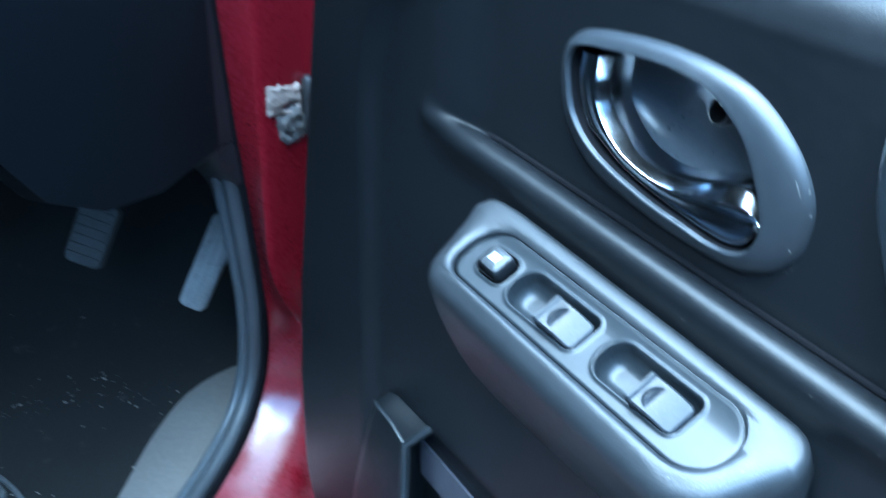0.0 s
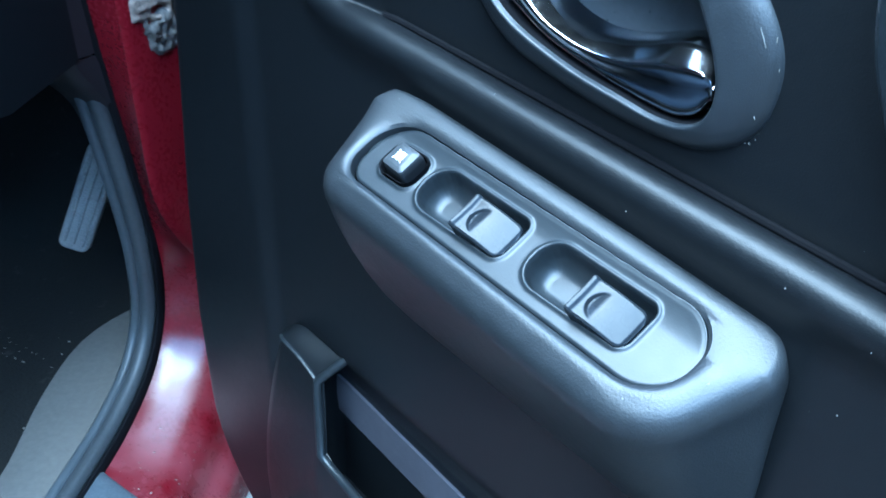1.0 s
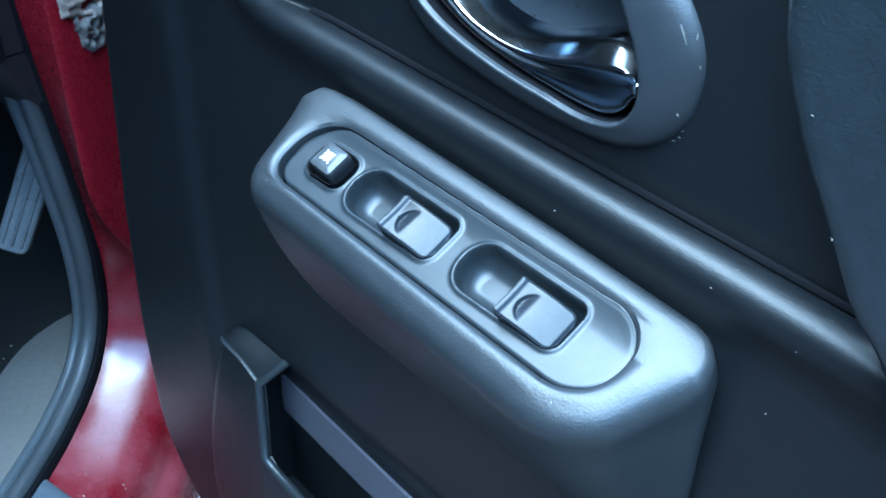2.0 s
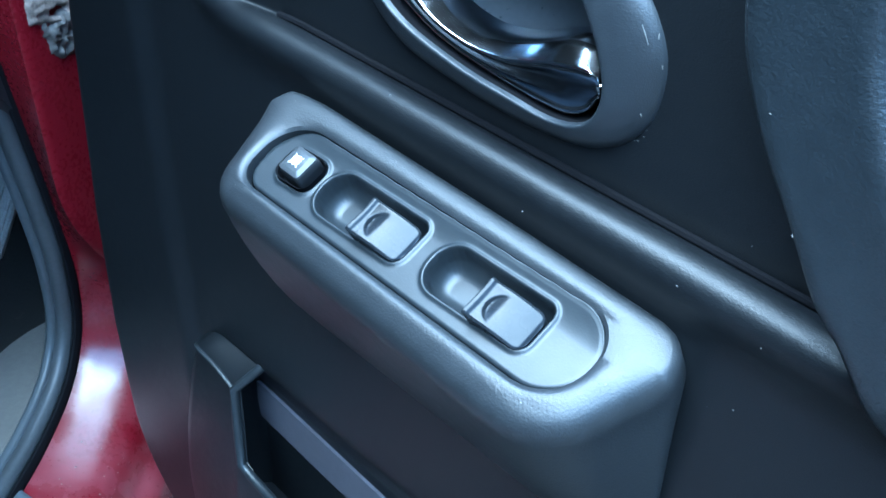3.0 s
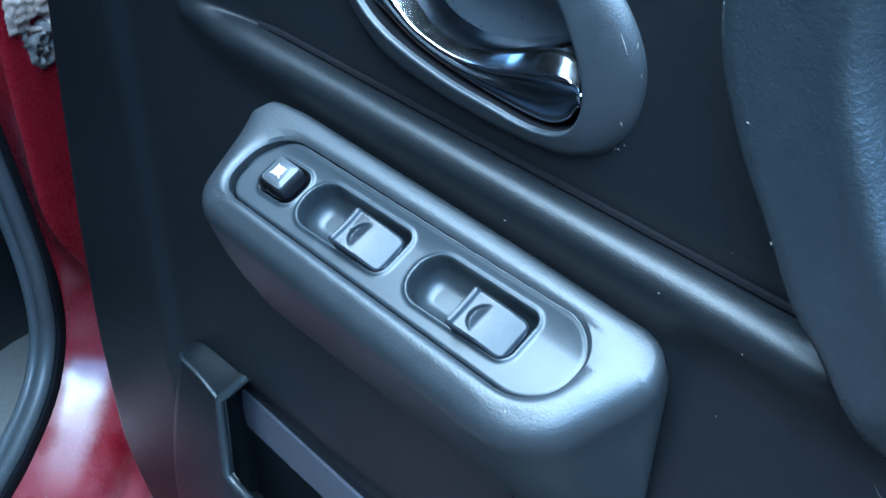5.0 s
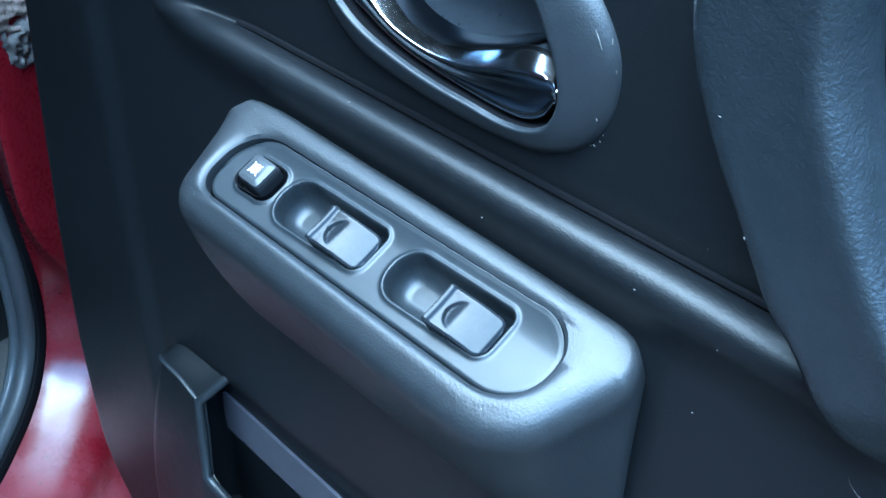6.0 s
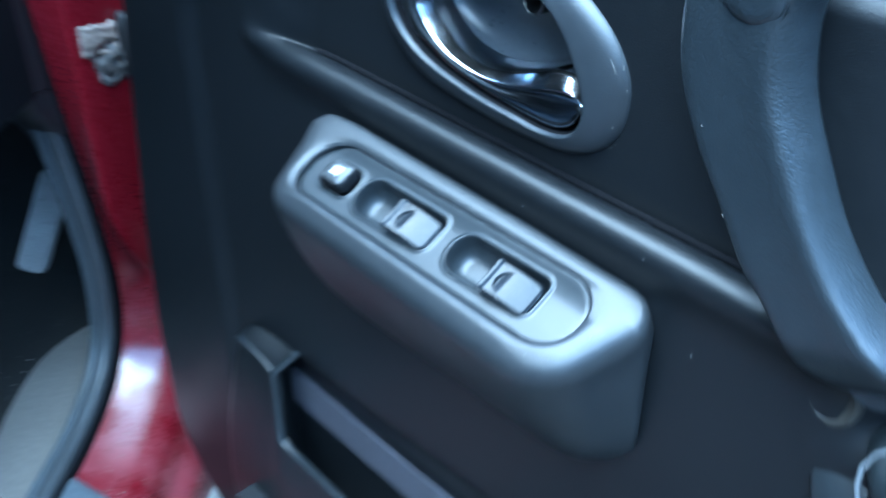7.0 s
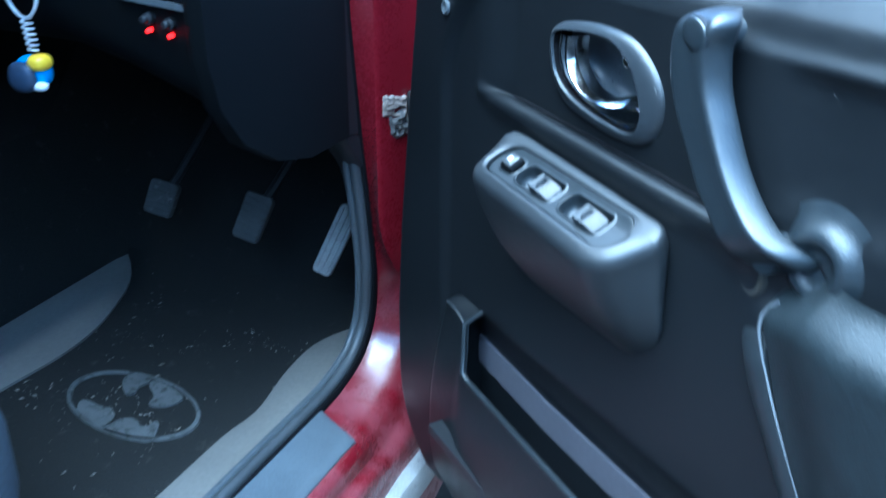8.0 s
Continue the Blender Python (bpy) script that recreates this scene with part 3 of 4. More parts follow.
loft(bm, rings, True, False, True)
part("finger_recess", bm, BOWL, BEZEL, "dark smooth plastic bowl")
bm = bmesh.new()
rings = [[dp(0.1715 + r * 0.9 * math.cos(a), n, 1.0425 + r * math.sin(a)) for a in [2 * math.pi * i / 18 for i in range(18)]] for r, n in ((0.0065, -0.042), (0.006, -0.022), (0.0048, -0.0215), (0.0040, -0.030), (0.0005, -0.030))]
loft(bm, rings, True, False, True)
part("screw_boss", bm, BLACK, BEZEL, "dark screw hole")
# chrome lever: along the lower edge of the opening, widening to a paddle
upper = spline([(0.1215, 1.0510), (0.1215, 1.0390), (0.1260, 1.0285), (0.1390, 1.0185), (0.1540, 1.0146), (0.1670, 1.0152), (0.1775, 1.0180), (0.1850, 1.0208), (0.1925, 1.0232), (0.1998, 1.0238), (0.2082, 1.0218), (0.2102, 1.0192)], 72)
lower = spline([(0.1082, 1.0500), (0.1078, 1.0370), (0.1160, 1.0215), (0.1280, 1.0152), (0.1400, 1.0102), (0.1533, 1.0068), (0.1665, 1.0046), (0.1791, 1.0030), (0.1912, 1.0017), (0.1996, 1.0020), (0.2060, 1.0052), (0.2098, 1.0112)], 72)
bm = bmesh.new()
rings = []
for i, (a, b) in enumerate(zip(upper, lower)):
    s = i / 71
    lift = -0.0042 + 0.0012 * smoothstep(s, 0.0, 0.5)
    ring = []
    across = (b - a).length
    # a level shelf at the back, a rolled bright bevel, then a slightly hollow face with a raised rim
    roll = 0.7 + 0.4 * smoothstep(s, 0.0, 0.4) + 0.75 * smoothstep(s, 0.45, 0.76) - 0.9 * smoothstep(s, 0.84, 1.0)
    wide = 0.0036 * roll
    section = [(-0.0008, -0.020), (-0.0006, -0.0160), (-0.0003, -0.0128), (0.0001, -0.0113)] + [(wide * g, -0.0108 + 0.0072 * g) for g in (0.08, 0.3, 0.55, 0.8, 0.95)] + [(wide * 1.06, -0.0032)]
    start = section[-1][0]
    section += [(start + (across - start) * g, n) for g, n in ((0.12, -0.0030), (0.35, -0.0034), (0.60, -0.0037), (0.80, -0.0037), (0.88, -0.0035), (0.93, -0.0033), (0.965, -0.0034), (0.985, -0.0039), (1.0, -0.0054), (1.0, -0.018))]
    for w, n in section:
        q = a + (b - a).normalized() * w
        ring.append(dp(q.x, n + lift, q.y))
    rings.append(ring)
last = rings[-1]
for out, back in ((0.0005, -0.0003), (0.0010, 0.0004), (0.0013, 0.0020), (0.0014, 0.0060)):
    rings.append([Vector((p.x + out, p.y + back, p.z)) for p in last])
loft(bm, rings, True, True, True)
part("handle_lever", bm, CHROME, BEZEL, "polished chrome lever", angle=50)

# ---- pull handle: a flat grip that stands off the panel and rounds down towards the rear
grip_front = spline([(0.2715, 1.0950), (0.2620, 1.0880), (0.2582, 1.0735), (0.2612, 1.0520), (0.2708, 1.0310), (0.2824, 1.0136), (0.2940, 0.9954), (0.3030, 0.9865), (0.3190, 0.9672), (0.3400, 0.9530)], 56)
grip_rear = spline([(0.2930, 1.0970), (0.2990, 1.0910), (0.2965, 1.0760), (0.3000, 1.0560), (0.3085, 1.0375), (0.3205, 1.0165), (0.3345, 0.9995), (0.3475, 0.9885), (0.3620, 0.9800), (0.3800, 0.9730)], 56)
bm = bmesh.new()
rings = []
for i, (a, b) in enumerate(zip(grip_front, grip_rear)):
    s = i / 55
    rise = 0.55 + 0.45 * math.sqrt(smoothstep(s, -0.02, 0.09))
    sink = 0.010 * smoothstep(s, 0.78, 1.0)
    taper = math.sqrt(max(0.02, 1 - (max(0.0, s - 0.86) / 0.142) ** 2))
    ring = []
    for f, n in ((0.25, 0.0020), (0.08, 0.0030), (0.015, 0.0068), (-0.004, 0.0105), (0.0, 0.0138), (0.018, 0.0156), (0.06, 0.0166), (0.14, 0.0169), (0.40, 0.0173), (0.60, 0.0182), (0.70, 0.0189), (0.76, 0.0191), (0.80, 0.0188), (0.84, 0.0178), (0.88, 0.0158), (0.92, 0.0130), (0.955, 0.0098), (0.98, 0.0066), (0.992, 0.0042), (0.985, 0.0028), (0.93, 0.0022), (0.75, 0.0018), (0.50, 0.0014)):
        q = a.lerp(b, 0.55 + (f - 0.55) * taper)
        ring.append(dp(q.x, -0.016 + (n + 0.016) * rise * (0.4 + 0.6 * taper) - sink, q.y))
    rings.append(ring)
first = [p.copy() for p in rings[0]]
mid = sum(first, Vector()) / len(first)
rings.insert(0, [mid.lerp(p, 0.72) + Vector((0, 0.004, 0.0012)) for p in first])
loft(bm, rings, True, True, True)
PULL = part("pull_handle", bm, VINYL, DOOR, "grey leather-grained vinyl grab handle", angle=70)
for u, z, w in ((0.2765, 1.080, 0.0100), (0.343, 0.970, 0.0110)):
    bm = bmesh.new()
    loft(bm, [[dp(u + w * k * math.cos(a), n, z + w * k * math.sin(a)) for a in [2 * math.pi * i / 24 for i in range(24)]] for k, n in ((1.15, -0.026), (1.0, -0.012), (0.95, 0.0065))], True, True, True)
    part("mount", bm, VINYL, PULL, "stalk that carries the grip")
bm = bmesh.new()
rings = []
for k, h in ((1.06, -0.004), (1.06, -0.0003), (1.0, -0.0009), (0.97, 0.0006), (0.90, 0.0012), (0.6, 0.0016), (0.1, 0.0018)):
    rings.append([dp(0.2800 + 0.0108 * k * math.cos(a) - 0.002 * k * math.sin(a), 0.0176 + h + 0.05 * 0.0105 * k * math.cos(a), 1.0830 + 0.0098 * k * math.sin(a)) for a in [2 * math.pi * i / 32 for i in range(32)]])
loft(bm, rings, True, False, True)
part("screw_cover", bm, VINYL, PULL, "oval plastic screw cover")

# ---- armrest behind the pull: a rounded shoulder round a shallow hollow
bm = bmesh.new()
rings = []
for r, n in ((0.0008, -0.0080), (0.009, -0.0078), (0.0130, -0.0070), (0.0165, -0.0050), (0.0195, -0.0034), (0.0220, -0.0027), (0.0245, -0.0030), (0.0275, -0.0044), (0.0310, -0.0068), (0.0350, -0.0094), (0.0400, -0.0114), (0.0470, -0.0130)):
    ring = []
    for i in range(56):
        a = 2 * math.pi * i / 56
        fade = 0.55 + 0.45 * smoothstep(math.sin(a + 0.45), -0.5, 0.35)
        ring.append(dp(0.3690 + 0.78 * r * math.cos(a), n - 0.004 * (1 - fade), 0.9710 + 0.78 * r * math.sin(a)))
    rings.append(ring)
loft(bm, rings, True, True)
part("armrest", bm, VINYL, DOOR, "padded grey vinyl armrest end", angle=60)
bm = bmesh.new()
pts = [dp(u + 0.004, 0.006 + panel_height(u + 0.004, z) * 0.5, z) for u, z in spline([(0.3510, 0.9455), (0.3450, 0.938), (0.3440, 0.929), (0.350, 0.912), (0.363, 0.887), (0.378, 0.862), (0.394, 0.838), (0.42, 0.80), (0.46, 0.62)], 50)]
tube(bm, pts, 0.0009, 8)
part("piping", bm, PIPE, DOOR, "pale piping along the bolster")

# worn cap over the lower screw of the grip
bm = bmesh.new()
rings = []
for k, n in ((1.0, -0.012), (1.0, 0.0008), (0.94, 0.0022), (0.78, 0.0026), (0.70, 0.0016), (0.40, 0.0010), (0.05, 0.0010)):
    rings.append([dp(0.3305 + 0.0100 * k * math.cos(a), n - 0.0025, 0.9500 + 0.0120 * k * math.sin(a)) for a in [2 * math.pi * i / 28 for i in range(28)]])
loft(bm, rings, True, False, True)
part("lower_screw_cap", bm, WORNCAP, DOOR, "worn brownish plastic screw cap")

# ---- bolster below the armrest
bm = bmesh.new()
grid = []
for k in range(110):
    row = []
    z0 = 0.53 + 0.424 * k / 109
    for i in range(90):
        s = i / 89
        u = bolster_edge(z0) + 0.002 + 0.40 * s ** 1.6
        z = z0 + 0.32 * min(0.042, max(0.0, u - 0.343)) * smoothstep(z0, 0.86, 0.95)
        n = 0.008 + 0.016 * smoothstep(u - bolster_edge(z0), 0.0, 0.07)
        n -= 0.010 * (1 - math.sqrt(smoothstep(u - bolster_edge(z0) - 0.002, -0.001, 0.006))) + 0.024 * smoothstep(z0, 0.922, 0.954) ** 2
        n += 0.0018 * noise.noise(Vector((u * 24, z * 24, 0.4))) + 0.0004 * noise.noise(Vector((u * 60, z * 60, 2.4)))
        row.append(dp(u, n, z))
    grid.append(row)
loft(bm, grid, False)
part("bolster", bm, BOLSTER, DOOR, "dark creased vinyl bolster")
bm = bmesh.new()
rings = []
for k in range(40):
    z = 0.54 + 0.412 * k / 39
    fade = 1 - smoothstep(z, 0.905, 0.948)
    rings.append([dp(bolster_edge(z) + f, (n + 0.014) * fade - 0.014 if n > -0.001 else -0.016, z) for f, n in ((-0.0215, -0.002), (-0.0205, 0.0022), (-0.0180, 0.0042), (-0.010, 0.0062), (-0.002, 0.0078), (0.002, 0.0070), (0.0035, -0.002))])
loft(bm, rings, True, True, True)
part("flange", bm, FLANGE, DOOR, "grey vinyl flange beside the piping", angle=60)

# ---- map pocket
lip = lambda u: dp(u, 0.022 + 0.094 * (u - 0.02), 0.709 + 0.092 * (u - 0.02))
heads = [dp(-0.048, -0.0005, 0.750), dp(-0.0385, 0.0092, 0.7630), dp(-0.030, 0.0126, 0.7664), dp(0.0062, 0.0134, 0.7598), dp(0.012, 0.0170, 0.740), dp(0.018, 0.0215, 0.714)]
heads += [lip(u) for u in (0.03, 0.08, 0.16, 0.25, 0.35, 0.45, 0.6, 0.8)]
feet = [dp(-0.098, -0.006, 0.545), dp(-0.090, 0.001, 0.540), dp(-0.078, 0.005, 0.535), dp(-0.030, 0.008, 0.530), dp(-0.005, 0.011, 0.530), dp(0.015, 0.014, 0.530)]
feet += [dp(u, 0.015 + 0.09 * (u - 0.02), 0.530) for u in (0.03, 0.08, 0.16, 0.25, 0.35, 0.45, 0.6, 0.8)]
bm = bmesh.new()
outside, inside = [], []
for h, f in zip(heads, feet):
    col, inner = [], []
    for k in range(13):
        s = k / 12
        p = h.lerp(f, s)
        p.y -= 0.010 * math.sin(math.pi * s) ** 0.8
        col.append(p)
        inner.append(p + Vector((0.0015, 0.0035, 0)))
    outside.append(col)
    inside.append(inner)
loft(bm, outside, False)
loft(bm, [c for c in inside[3:]], False)
for a, b in zip(range(3, len(outside) - 1), range(4, len(outside))):
    bm.faces.new([bm.verts.new(p) for p in (outside[a][0], outside[b][0], inside[b][0], inside[a][0])])
# little roof at its hinge end
front = spline([dp(-0.0385, 0.0092, 0.7630), dp(-0.030, 0.0127, 0.7666), dp(-0.0125, 0.0131, 0.7656), dp(0.0062, 0.0135, 0.7600)], 14)
rear = spline([dp(-0.0455, -0.002, 0.7600), dp(-0.037, -0.002, 0.7690), dp(-0.023, -0.002, 0.7735), dp(0.0150, -0.003, 0.7750)], 14)
loft(bm, [[f, f.lerp(r, 0.08) + Vector((0, 0, 0.0010)), f.lerp(r, 0.5) + Vector((0, -0.0004, 0.0014)), r] for f, r in zip(front, rear)], False)
POCKET = part("map_pocket", bm, PANEL, DOOR, "moulded door pocket", angle=35)
bm = bmesh.new()
tube(bm, [dp(0.0150, -0.003, 0.7750), dp(0.0066, 0.0135, 0.7604), dp(0.012, 0.0174, 0.740), dp(0.0185, 0.0220, 0.7145)] + [lip(u) + Vector((0, 0.0015, 0.0005)) for u in (0.026, 0.05, 0.1, 0.2, 0.4, 0.8)], 0.0029, 10)
part("rim", bm, FLANGE, POCKET, "rounded pocket lip")
bm = bmesh.new()
tube(bm, [p + Vector((0, -0.0002, 0.0001)) for p in front], 0.0014, 8)
part("rim", bm, FLANGE, POCKET, "rounded pocket edge")
bm = bmesh.new()
loft(bm, [[dp(u, n, z - 0.055 * (min(u, 0.10) + 0.02)) for n, z in ((-0.024, 0.6935), (-0.0195, 0.6945), (-0.0188, 0.710), (-0.0192, 0.7255), (-0.024, 0.7265))] for u in (-0.024, 0.0, 0.05, 0.1, 0.2, 0.3, 0.4, 0.6)], True, True, True)
part("lining_strip", bm, LINING, POCKET, "mauve-grey felt strip")
bm = bmesh.new()
loft(bm, [[dp(u, -0.030, 0.63), dp(u, 0.035, 0.63), dp(u, 0.035, 0.62), dp(u, -0.030, 0.62)] for u in (-0.03, 0.8)], True, True, True)
part("pocket_floor", bm, BLACK, POCKET)

# ---------------------------------------------------------------- body of the car round the door opening
BODY = thing("car_body", "red painted car body round the open doorway", "car body", kind="structure")
# outer edge of the seal, (y, z), from above the dash down the pillar and back along the sill
EDGE = spline([(0.598, 1.40), (0.601, 1.15), (0.604, 1.027), (0.610, 0.97), (0.619, 0.90), (0.6285, 0.84), (0.638, 0.785), (0.646, 0.73), (0.652, 0.675), (0.654, 0.635), (0.647, 0.607), (0.628, 0.584), (0.602, 0.571), (0.575, 0.5645), (0.5555, 0.5610), (0.53, 0.5598), (0.50, 0.5592), (0.40, 0.559), (0.20, 0.558), (-0.6, 0.558)], 160)


def swept(section, edge=EDGE):
    """Rings of a section (x, depth into the opening) carried along the doorway's edge."""
    rings = []
    for i, p in enumerate(edge):
        t = (edge[min(i + 1, len(edge) - 1)] - edge[max(i - 1, 0)]).normalized()
        into = Vector((t.y, -t.x))
        rings.append([Vector((x, p.x + into.x * d, p.y + into.y * d)) for x, d in (section(p, i / (len(edge) - 1)) if callable(section) else section)])
    return rings


bm = bmesh.new()


# sections of the pillar (x, y) and of the sill (x, depth)
PILLAR = spline([(-0.279, 0.6112), (-0.2768, 0.6122), (-0.2745, 0.6180), (-0.2700, 0.6320), (-0.2655, 0.650), (-0.261, 0.666), (-0.250, 0.690), (-0.235, 0.72)], 30)
SILL = spline([(-0.316, -0.003), (-0.300, -0.0046), (-0.280, -0.0062), (-0.262, -0.0082), (-0.2505, -0.0112), (-0.2445, -0.0170), (-0.2420, -0.0255), (-0.2410, -0.0350), (-0.2375, -0.0392), (-0.2310, -0.0410), (-0.2265, -0.0455), (-0.2245, -0.060), (-0.223, -0.10)], 48)

FOOT = spline([(-0.316, -0.002), (-0.304, -0.0045), (-0.292, -0.0085), (-0.280, -0.0128), (-0.2710, -0.0168), (-0.2640, -0.0215), (-0.2585, -0.0275), (-0.2540, -0.0355), (-0.2500, -0.0440), (-0.2465, -0.0500), (-0.2420, -0.0540), (-0.2350, -0.060), (-0.230, -0.070), (-0.225, -0.11)], 48)


def jamb(p, s):
    k = smoothstep(p.y, 0.79, 0.61) if p.x > 0.5 else 1.0
    flat = 1 - smoothstep(p.x, 0.475, 0.56)
    face = [(-0.335, p.x + 0.004)] + [(-0.305 + 0.026 * i / 17, p.x + (0.6112 - p.x) * (i / 17) ** 1.25) for i in range(18)] + [tuple(q) for q in PILLAR]
    sill = [(-0.335, -0.006)] + [tuple(f.lerp(q, flat)) for f, q in zip(FOOT, SILL)]
    out = [(x + (b[0] - x) * k, (p.x - y) + (b[1] - p.x + y) * k) for (x, y), b in zip(face, sill)]
    return out + [(-0.215, -0.14), (-0.215, -0.19), (-0.335, -0.19)]


def along(section):
    """A section that moves inwards a little where the pillar turns into the sill."""
    def moved(p, s):
        k = smoothstep(p.y, 0.72, 0.58) if p.x > 0.5 else 1.0
        return [(x - 0.010 * k, d) for x, d in section]
    return moved


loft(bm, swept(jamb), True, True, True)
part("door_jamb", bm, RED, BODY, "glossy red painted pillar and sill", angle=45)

bm = bmesh.new()
circle = [(-0.3150 + 0.0072 * math.cos(a), 0.0055 + 0.0072 * math.sin(a)) for a in [2 * math.pi * i / 18 for i in range(18)]]
loft(bm, swept(along(circle)), True, True, True)
part("door_seal", bm, RUBBER, BODY, "dark rubber door seal")
bm = bmesh.new()
loft(bm, swept(along([(-0.318, -0.02), (-0.319, 0.0105), (-0.3205, 0.0130), (-0.3230, 0.0142), (-0.3262, 0.0135), (-0.3285, 0.0105), (-0.3290, 0.004), (-0.329, -0.03)])), True, True, True)
part("inner_trim", bm, EDGETRIM, BODY, "grey plastic edge trim")
# matt black also stands for the shadow in the gap between seal and paint
bm = bmesh.new()
loft(bm, swept(along([(-0.3095, -0.006), (-0.3085, 0.0035), (-0.3065, 0.0062), (-0.3045, 0.0058), (-0.3030, 0.0025), (-0.3025, -0.002), (-0.305, -0.006)])), True, True, True)
part("seal_shadow_lip", bm, WELL, BODY, "black rubber lip that also paints the shadow beside the red")

for name, ring, label in (("pillar_trim", [(0.602, 1.40), (0.580, 1.40), (0.582, 1.05), (0.5855, 0.8825), (0.612, 0.8765), (0.606, 0.95), (0.603, 1.05)], "grey plastic pillar cover"),
                          ("trim_end", [(0.612, 0.8752), (0.5860, 0.8812), (0.5905, 0.8720), (0.6020, 0.8570), (0.6140, 0.8440), (0.6235, 0.8310), (0.6290, 0.8180), (0.634, 0.800), (0.626, 0.842)], "grey plastic lower end of the pillar cover")):
    bm = bmesh.new()
    loft(bm, [[Vector((x, y + dy, z)) for y, z in ring] for x, dy in ((-0.335, 0.0), (-0.330, -0.0015), (-0.316, -0.0015), (-0.308, 0.0005), (-0.304, 0.004))], True, True, True)
    part(name, bm, TRIM, BODY, label, angle=30)

bm = bmesh.new()
loft(bm, [[(x, y - 0.42 * (x + 0.306) * smoothstep(y, 0.1, 0.5), z - dz) for x, z in ((-0.3225, 0.5635), (-0.314, 0.5628), (-0.300, 0.5596), (-0.285, 0.5580), (-0.268, 0.5562), (-0.2580, 0.5542), (-0.2552, 0.5518), (-0.2545, 0.544), (-0.322, 0.525))] for y, dz in ((0.5190, 0.003), (0.516, 0.0006), (0.510, 0.0), (0.30, 0.0), (-0.30, 0.0), (-0.60, 0.0))], True, True, True)
part("scuff_plate", bm, SCUFF, BODY, "scratched grey plastic scuff plate")

# unseen shell that closes and darkens the cabin; far window and windscreen are opaque
for name, lo, hi, mat in (("roof", (-1.60, -1.6, 1.60), (-0.34, 0.45, 1.68), RED), ("far_side", (-1.80, -1.6, 0.35), (-1.72, 1.0, 1.10), TRIM), ("far_window_blackout", (-1.74, -1.58, 1.10), (-1.70, 0.96, 1.66), GLOSSBLACK), ("bulkhead", (-1.72, 0.98, 0.35), (-0.30, 1.04, 1.15), DASH),
                          ("rear_wall", (-1.72, -1.66, 0.35), (-0.30, -1.6, 1.66), TRIM), ("rear_side", (-0.34, -1.6, 0.35), (-0.26, -0.62, 1.66), RED), ("front_wing", (-0.30, 0.712, 0.35), (-0.060, 1.9, 1.05), RED),
                          ("bonnet", (-1.75, 1.04, 0.95), (-0.26, 1.95, 1.08), RED)):
    bm = bmesh.new()
    box(bm, lo, hi, 0.02, 3)
    part(name, bm, mat, BODY)
bm = bmesh.new()
loft(bm, [[(x, y, 1.72) for x in (-1.7, -0.36) for y in ((0.40,) if x == -1.7 else (0.40,))] + [(-0.36, 0.46, 1.68), (-1.7, 0.46, 1.68)], [(-1.7, 1.02, 1.10), (-0.36, 1.02, 1.10), (-0.36, 1.06, 1.08), (-1.7, 1.06, 1.08)]], True, True, True)
part("windscreen_blackout", bm, GLOSSBLACK, BODY)

# door hinge on the pillar's outer face: a chipped pale leaf, its knuckle and a clot of old grease
def on_pillar(w, z, h):
    """A place on the pillar's face: w along it from its inner edge, h out of it."""
    return Vector((-0.279 + 0.3285 * w + 0.9445 * h, 0.6112 + 0.9445 * w - 0.3285 * h, z))


HINGE = thing("door_hinge", "dirty metal door hinge with chipped red paint and grease", "hinge")
bm = bmesh.new()
cols = []
for i in range(29):
    col = []
    for j in range(23):
        a, b = i / 28, j / 22
        w, z = 0.0065 + 0.0425 * a, 0.8985 + 0.027 * b - 0.010 * a
        edge = min(a, 1 - a, b, 1 - b)
        ragged = noise.noise(Vector((w * 260, z * 260, 0.7)))
        w += 0.0030 * noise.noise(Vector((z * 190, 3.1, 0.0))) * (1 if a in (0, 1) else 0.5)
        z += 0.0030 * noise.noise(Vector((w * 190, 7.7, 0.0))) * (1 if b in (0, 1) else 0.5)
        h = (0.0052 + 0.0016 * ragged) * math.sqrt(smoothstep(edge, -0.02, 0.16)) - 0.0012
        # the slot
        h -= 0.0060 * math.exp(-((a - 0.66) / 0.17) ** 4 - ((b - 0.36 - 0.3 * (a - 0.6)) / 0.11) ** 4)
        col.append(on_pillar(w, z, h))
    cols.append(col)
loft(bm, cols, False)
part("leaf", bm, CHIPPED, HINGE, "pale chipped hinge leaf", angle=70)
bm = bmesh.new()
cols = []
for i in range(27):
    col = []
    for j in range(21):
        a, b = i / 26, j / 20
        w, z = 0.010 + 0.046 * a, 0.8700 + 0.034 * b - 0.004 * a
        round_off = max(0.0, 1 - ((a - 0.55) / 0.52) ** 2 - ((b - 0.5) / 0.52) ** 2)
        h = -0.0015 + 0.0075 * math.sqrt(round_off) * (0.75 + 0.8 * noise.noise(Vector((w * 150, z * 150, 1.7))) + 0.4 * noise.noise(Vector((w * 420, z * 420, 4.7))))
        col.append(on_pillar(w, z, h))
    cols.append(col)
loft(bm, cols, False)
part("grease_clot", bm, GREASE, HINGE, "dark clotted grease", angle=70)
bm = bmesh.new()
tube(bm, [on_pillar(0.054, z, 0.004) for z in (0.872, 0.875, 0.89, 0.905, 0.918, 0.921)], [0.004, 0.0062, 0.0064, 0.0064, 0.0062, 0.004], 14)
part("knuckle", bm, STEEL, HINGE, "dark steel hinge knuckle")

